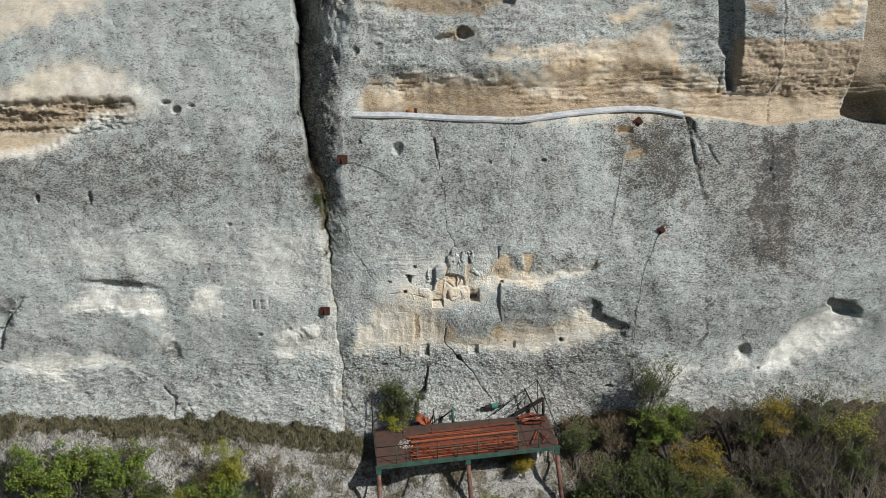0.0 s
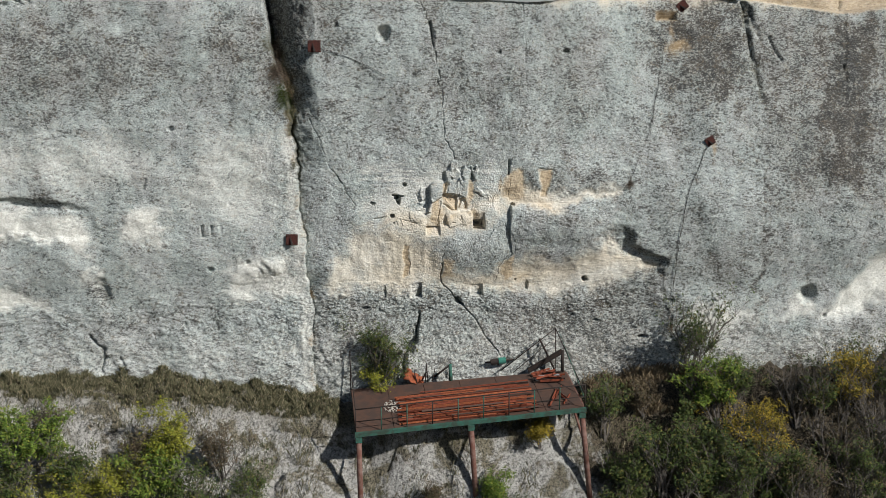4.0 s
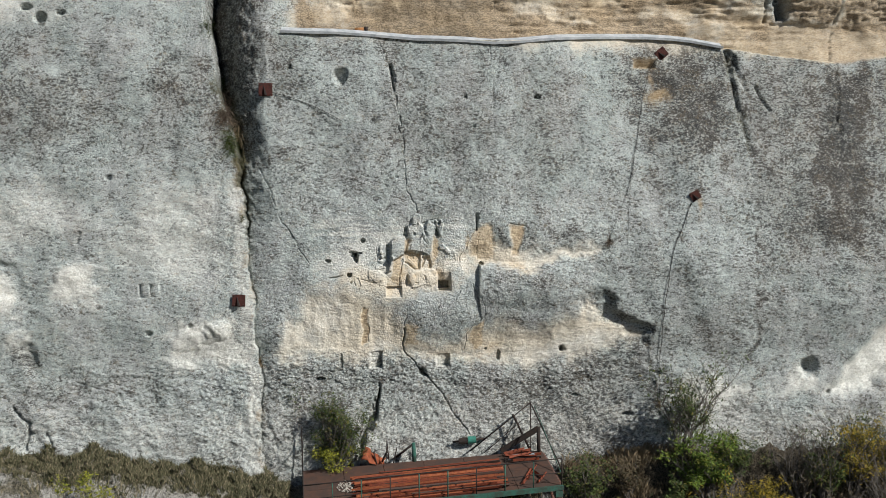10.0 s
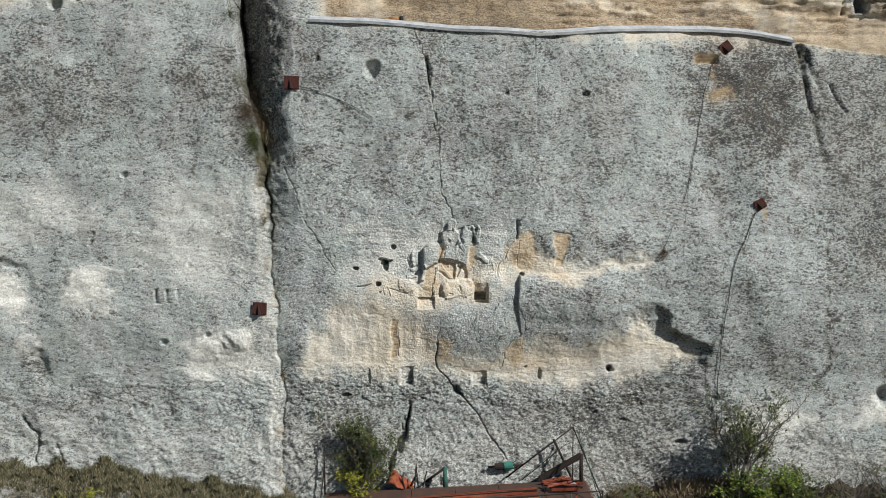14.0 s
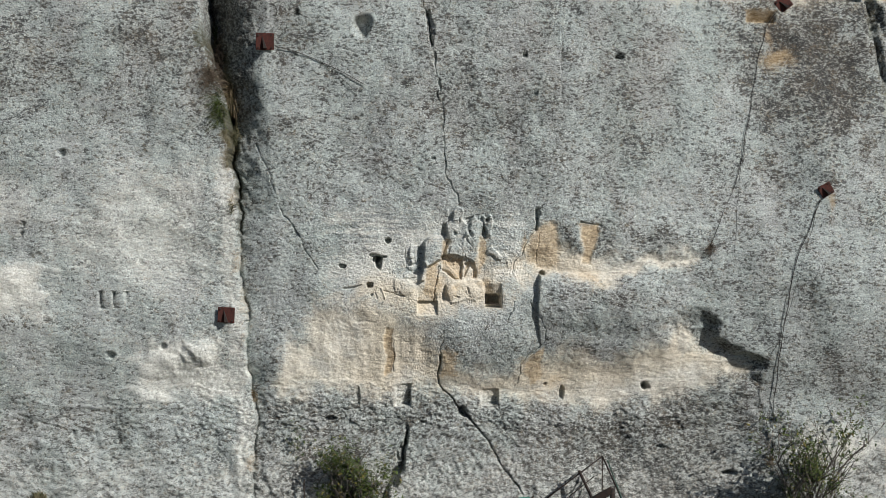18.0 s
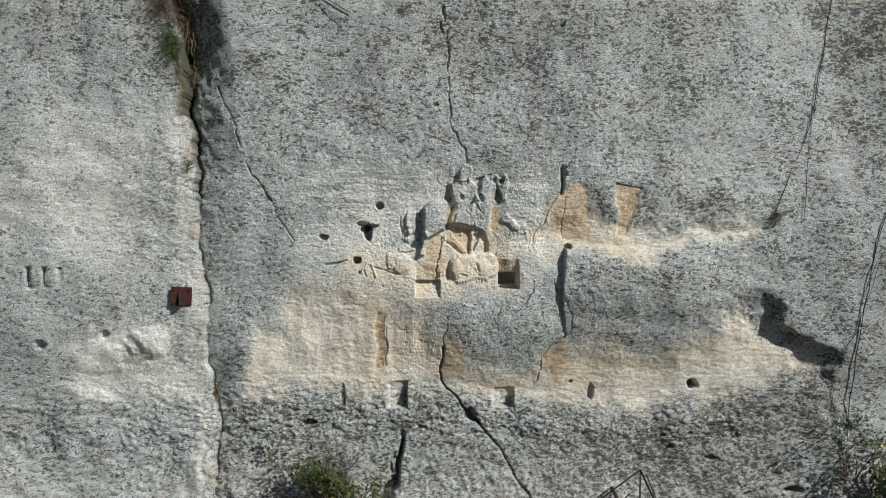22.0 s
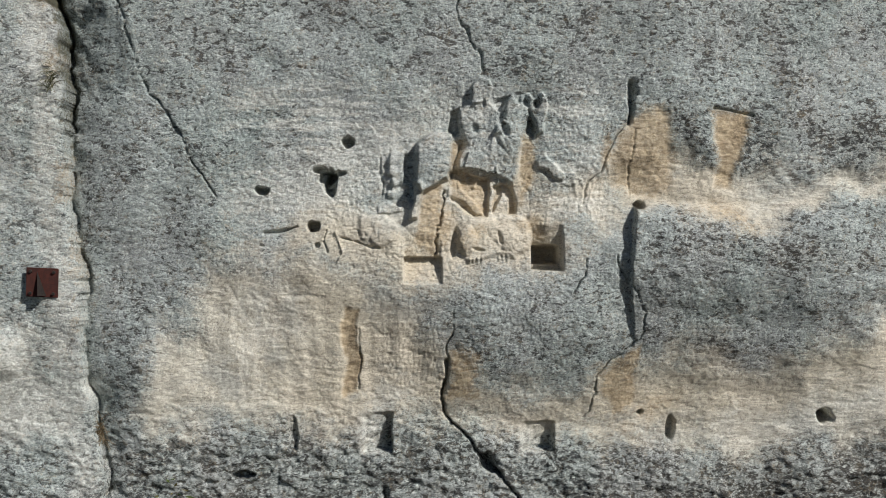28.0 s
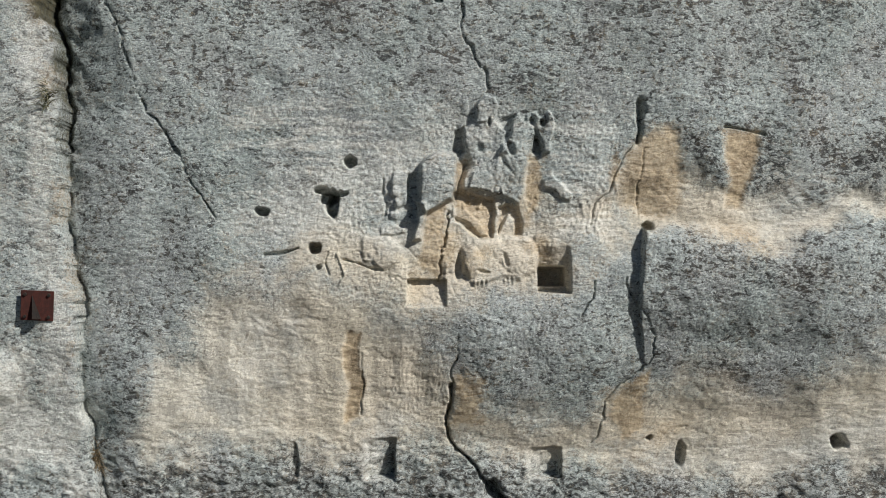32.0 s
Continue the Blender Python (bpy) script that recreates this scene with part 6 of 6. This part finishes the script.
SHRUBS = (
    # x, y, height, spread, leaves, label, stems, leaves per twig, leaf size
    (7.9, -1.25, 2.7, 0.8, LEAF_DARK, "sparse dark green upright shrub against the cliff", 10, 5, 0.05),
    (8.7, -1.95, 1.9, 1.0, LEAF_GREEN, "fresh green leafy shrub against the cliff", 9, 7, 0.055),
    (7.2, -2.95, 1.68, 1.1, LEAF_DARK, "dense dark green bush on the slope", 9, 6, 0.06),
    (8.4, -3.75, 1.93, 1.2, LEAF_DARK, "shaded dark bush on the slope", 9, 6, 0.06),
    (9.9, -3.15, 2.02, 1.1, LEAF_GOLD, "golden yellow autumn bush on the slope", 9, 6, 0.055),
    (10.4, -3.95, 1.85, 1.2, LEAF_DARK, "dark green bush under a golden one", 8, 6, 0.06),
    (11.3, -2.15, 2.1, 1.0, LEAF_DRY, "half bare grey-brown shrub", 10, 1, 0.04),
    (12.8, -2.25, 2.02, 0.9, LEAF_GOLD, "yellow and orange autumn bush", 8, 6, 0.055),
    (12.2, -3.35, 2.02, 1.2, LEAF_DRY, "brown half bare shrub on the slope", 10, 2, 0.045),
    (13.7, -3.25, 2.52, 1.2, LEAF_DRY, "tall grey bare-branched shrub", 11, 1, 0.04),
    (14.6, -1.95, 2.18, 1.1, LEAF_DARK, "dark half bare shrub at the cliff foot", 9, 3, 0.05),
    (15.8, -2.75, 2.52, 1.3, LEAF_LIME, "yellow-green autumn bush on the slope", 9, 4, 0.055),
    (13.4, -1.35, 1.51, 1.0, LEAF_DARK, "low sparse dark shrub by the rock", 8, 2, 0.045),
    (6.3, -1.55, 0.92, 0.7, LEAF_DRY, "low dry brown shrub beside the platform", 8, 3, 0.045),
    (-13, -3.40, 1.66, 1.2, LEAF_GREEN, "bright green bush on the slope", 9, 7, 0.06),
    (-14.6, -3.10, 1.58, 1.2, LEAF_GREEN, "spreading green bush on the slope", 9, 7, 0.06),
    (-11.8, -3.70, 1.66, 1.0, LEAF_DARK, "dark green bush with rusty leaves", 8, 5, 0.055),
    (-10.1, -3.90, 1.51, 1.0, LEAF_LIME, "yellow-green bush with thin leaves", 8, 5, 0.05),
    (-8.6, -3.30, 1.66, 0.9, LEAF_LIME, "bright lime-yellow autumn bush", 8, 7, 0.06),
    (-9.1, -4.20, 1.66, 1.0, LEAF_GREEN, "green bush below the lime-yellow one", 8, 6, 0.055),
    (-7.2, -3.30, 1.37, 0.7, LEAF_DRY, "dry brown bush on the slope", 9, 3, 0.045),
    (-6.4, -4.00, 1.44, 0.9, LEAF_DARK, "low dark bush by the platform's shadow", 8, 4, 0.05),
    (-16.4, -3.30, 1.73, 1.2, LEAF_GREEN, "leafy green bush on the slope", 9, 6, 0.06),
    (-18.2, -3.10, 1.58, 1.2, LEAF_DARK, "dark bush on the slope", 8, 5, 0.06),
    (-2.35, -0.25, 2.1, 0.75, LEAF_DARK, "thin olive shrub between the cliff and the platform", 12, 8, 0.045),
    (-2.3, -0.42, 1.15, 0.35, LEAF_LIME, "small bright yellow-green bush by the deck", 6, 5, 0.05),
    (2.75, -2.75, 0.75, 0.55, LEAF_GOLD, "small golden bush under the platform", 7, 5, 0.045),
    (-0.6, -3.75, 0.7, 0.6, LEAF_DRY, "dry weeds under the platform", 8, 3, 0.04),
    (1.6, -3.8, 0.7, 0.6, LEAF_DARK, "dark weeds under the platform", 8, 3, 0.04),
    (4.9, -2.20, 1.5, 0.8, LEAF_DARK, "dark shaded bush beside the platform", 8, 5, 0.05),
    (5.6, -3.45, 1.43, 0.9, LEAF_DARK, "dark bush on the shaded slope", 8, 5, 0.055),
    (17.6, -2.75, 2.18, 1.2, LEAF_DRY, "brown half bare bush on the slope", 9, 2, 0.05),
    (6.6, -3.6, 1.9, 1.1, LEAF_DARK, "dark tangled bush on the shaded slope", 9, 5, 0.055),
    (7.9, -4.4, 2.2, 1.2, LEAF_DARK, "dense dark bush low on the slope", 9, 6, 0.055),
    (9.3, -4.3, 2.2, 1.2, LEAF_DARK, "dark green bush low on the slope", 9, 6, 0.055),
    (10.9, -4.5, 2.3, 1.2, LEAF_DRY, "tangled brown bush low on the slope", 10, 3, 0.045),
    (12.6, -4.2, 2.4, 1.2, LEAF_DARK, "dark bush among bare stems", 9, 5, 0.055),
    (14.3, -4.1, 2.6, 1.2, LEAF_DRY, "bare tangled grey thicket", 11, 2, 0.04),
    (15.6, -3.8, 2.6, 1.3, LEAF_DARK, "dark thicket on the slope", 9, 5, 0.055),
    (16.6, -3.2, 2.4, 1.2, LEAF_DRY, "brown autumn thicket on the slope", 10, 3, 0.045),
    (11.9, -2.3, 1.7, 0.9, LEAF_DARK, "dark low bush between bare stems", 8, 5, 0.05),
    (14.1, -2.3, 1.8, 0.9, LEAF_DARK, "dark low bush under bare branches", 8, 4, 0.05),
    (9.2, -1.9, 1.5, 0.8, LEAF_DARK, "low dark bush at the cliff foot", 8, 5, 0.05),
    (5.3, -4.0, 1.6, 0.9, LEAF_DARK, "dark bush below the platform corner", 8, 5, 0.05),
    (-15.4, -3.9, 1.8, 1.2, LEAF_GREEN, "green bush low on the slope", 9, 6, 0.055),
    (-13.6, -4.3, 1.8, 1.2, LEAF_DARK, "dark bush low on the slope", 9, 6, 0.055),
    (-11.6, -4.5, 1.8, 1.1, LEAF_LIME, "yellow-green bush low on the slope", 9, 5, 0.05),
    (-8.0, -4.5, 1.7, 1.0, LEAF_DARK, "dark green bush low on the bank", 9, 5, 0.05),
    (-9.7, -3.2, 1.2, 0.8, LEAF_DRY, "low brown bush among rocks", 8, 3, 0.045),
    (-12.4, -2.4, 0.8, 0.6, LEAF_DRY, "low dry bush on the ledge", 8, 2, 0.04),
    (1.2, -3.6, 0.9, 0.5, LEAF_GREEN, "small green bush under the platform", 7, 5, 0.045),
)
for k, (x, y, h, sp, leaf, label, stems_n, per, size) in enumerate(SHRUBS):
    shrub(x, y, h, sp, leaf, label, 100 + k, stems_n, int(per * (2.4 if leaf in (LEAF_GREEN, LEAF_GOLD, LEAF_LIME) else 1.6) + 0.5), size * (0.9 if leaf in (LEAF_GOLD, LEAF_LIME) else 1.05), 0.10)


def face_tuft(x, z, out, length, width, count, droop, material, label, seed):
    """A clump of thin stems rooted in the crevice, arching out and down."""
    r_ = random.Random(seed)
    t = thing("dry_tuft", on_face(x, z, out), label, "dry plant", "dry plants in the crevice")
    verts, faces = [], []
    for _ in range(count):
        p = Vector((r_.gauss(0, width * 0.25), r_.uniform(-0.03, 0.05), r_.gauss(0, width * 0.9)))
        d = Vector((r_.gauss(0, 0.35), -r_.uniform(0.05, 0.45), r_.uniform(-0.2, 0.9))).normalized()
        n_, reach_ = 4, length * r_.uniform(0.4, 1.1)
        pts = [p]
        for k in range(n_):
            d = (d + Vector((r_.gauss(0, 0.15), r_.gauss(0, 0.1), -droop * r_.uniform(0.3, 1.0)))).normalized()
            pts.append(pts[-1] + d * reach_ / n_)
        v, f = tube_data(pts, [0.006, 0.005, 0.004, 0.003, 0.002], 3)
        k = len(verts)
        verts += v
        faces += [tuple(i + k for i in q) for q in f]
    mesh_object("foliage", verts, faces, material, t)
    return t


for x, z, length, width, count, droop, material, label, seed in (
    (-5.28, 9.45, 0.50, 0.26, 220, 0.70, TWIG, "brown matted dry growth hanging over the buttress edge", 1),
    (-5.22, 10.05, 0.40, 0.24, 140, 0.50, TWIG, "twiggy brown shrub rooted in the shaded crevice", 2),
    (-4.93, 9.12, 0.55, 0.16, 240, 0.60, STRAW, "pale straw tuft hanging in the crevice", 3),
    (-5.10, 8.75, 0.40, 0.20, 160, 0.45, LEAF_DARK, "dark mossy tuft in the crevice", 4),
    (-5.42, 10.6, 0.30, 0.16, 80, 0.30, LEAF_DARK, "dark green tuft on the buttress edge", 5),
    (-4.80, 8.25, 0.28, 0.12, 90, 0.50, GRASS, "yellowish tuft on the crevice wall", 6),
    (-5.75, 12.0, 0.35, 0.15, 90, 0.40, LEAF_DARK, "small dark tuft high in the crevice", 7),
    (-4.84, 6.60, 0.20, 0.08, 50, 0.40, GRASS, "small dry tuft on the buttress edge", 8),
    (-4.42, 2.35, 0.25, 0.10, 60, 0.40, STRAW, "small straw tuft low in the crevice", 9),
    (5.95, 5.82, 0.24, 0.10, 70, 0.50, TWIG, "small dark dry plant on the grey face", 10),
    (7.54, 0.85, 0.35, 0.08, 40, -0.30, STRAW, "rusty dry stalks at the foot of the face", 11),
):
    face_tuft(x, z, 0.02, length, width, count, droop, material, label, seed)


def tufts(name, count, region, height, material, label, seed):
    """Grass blades as bent slivers over a stretch of ground."""
    r_ = np.random.RandomState(seed)
    x = r_.uniform(region[0], region[1], count)
    y = r_.uniform(region[2], region[3], count)
    keep = value_noise(x * 1.7, y * 1.7, seed) + 0.55 * r_.rand(count) > region[4]
    x, y = x[keep], y[keep]
    n_ = len(x)
    i = np.clip(np.searchsorted(gx, x), 1, len(gx) - 1)
    j = np.clip(np.searchsorted(gy, y), 1, len(gy) - 1)
    z = gz[j, i]
    h = height * r_.uniform(0.4, 1.2, n_)
    w = r_.uniform(0, 6.283, n_)
    bend = h * r_.uniform(0.1, 0.7, n_)
    dx, dy = np.cos(w), np.sin(w)
    px, py = -dy * 0.0045, dx * 0.0045
    v = np.stack([np.stack([x - px, y - py, z - 0.03], 1), np.stack([x + px, y + py, z - 0.03], 1), np.stack([x + dx * bend * 0.4 + px * 0.7, y + dy * bend * 0.4 + py * 0.7, z + h * 0.6], 1), np.stack([x + dx * bend, y + dy * bend, z + h], 1)], 1)
    k = np.arange(n_)[:, None] * 4
    faces = np.concatenate([k + [0, 1, 2], k + [0, 2, 3]]).tolist()
    ob = mesh_object(name, v.reshape(-1, 3).tolist(), faces, material)
    return tagged(ob, label, "grass", kind="stuff")


tufts("ledge_grass", 150000, (-19.5, -3.6, -1.55, 0.45, -0.12), 0.15, GRASS, "dry green and straw grass on the ledge", 61)
tufts("slope_grass", 40000, (-19.5, 18.0, -5.5, -1.6, 0.30), 0.24, GRASS, "tufts of dry grass on the slope", 62)
tufts("foot_grass", 16000, (4.6, 9.5, -1.6, 0.4, 0.1), 0.26, STRAW, "dry straw grass at the cliff foot", 63)
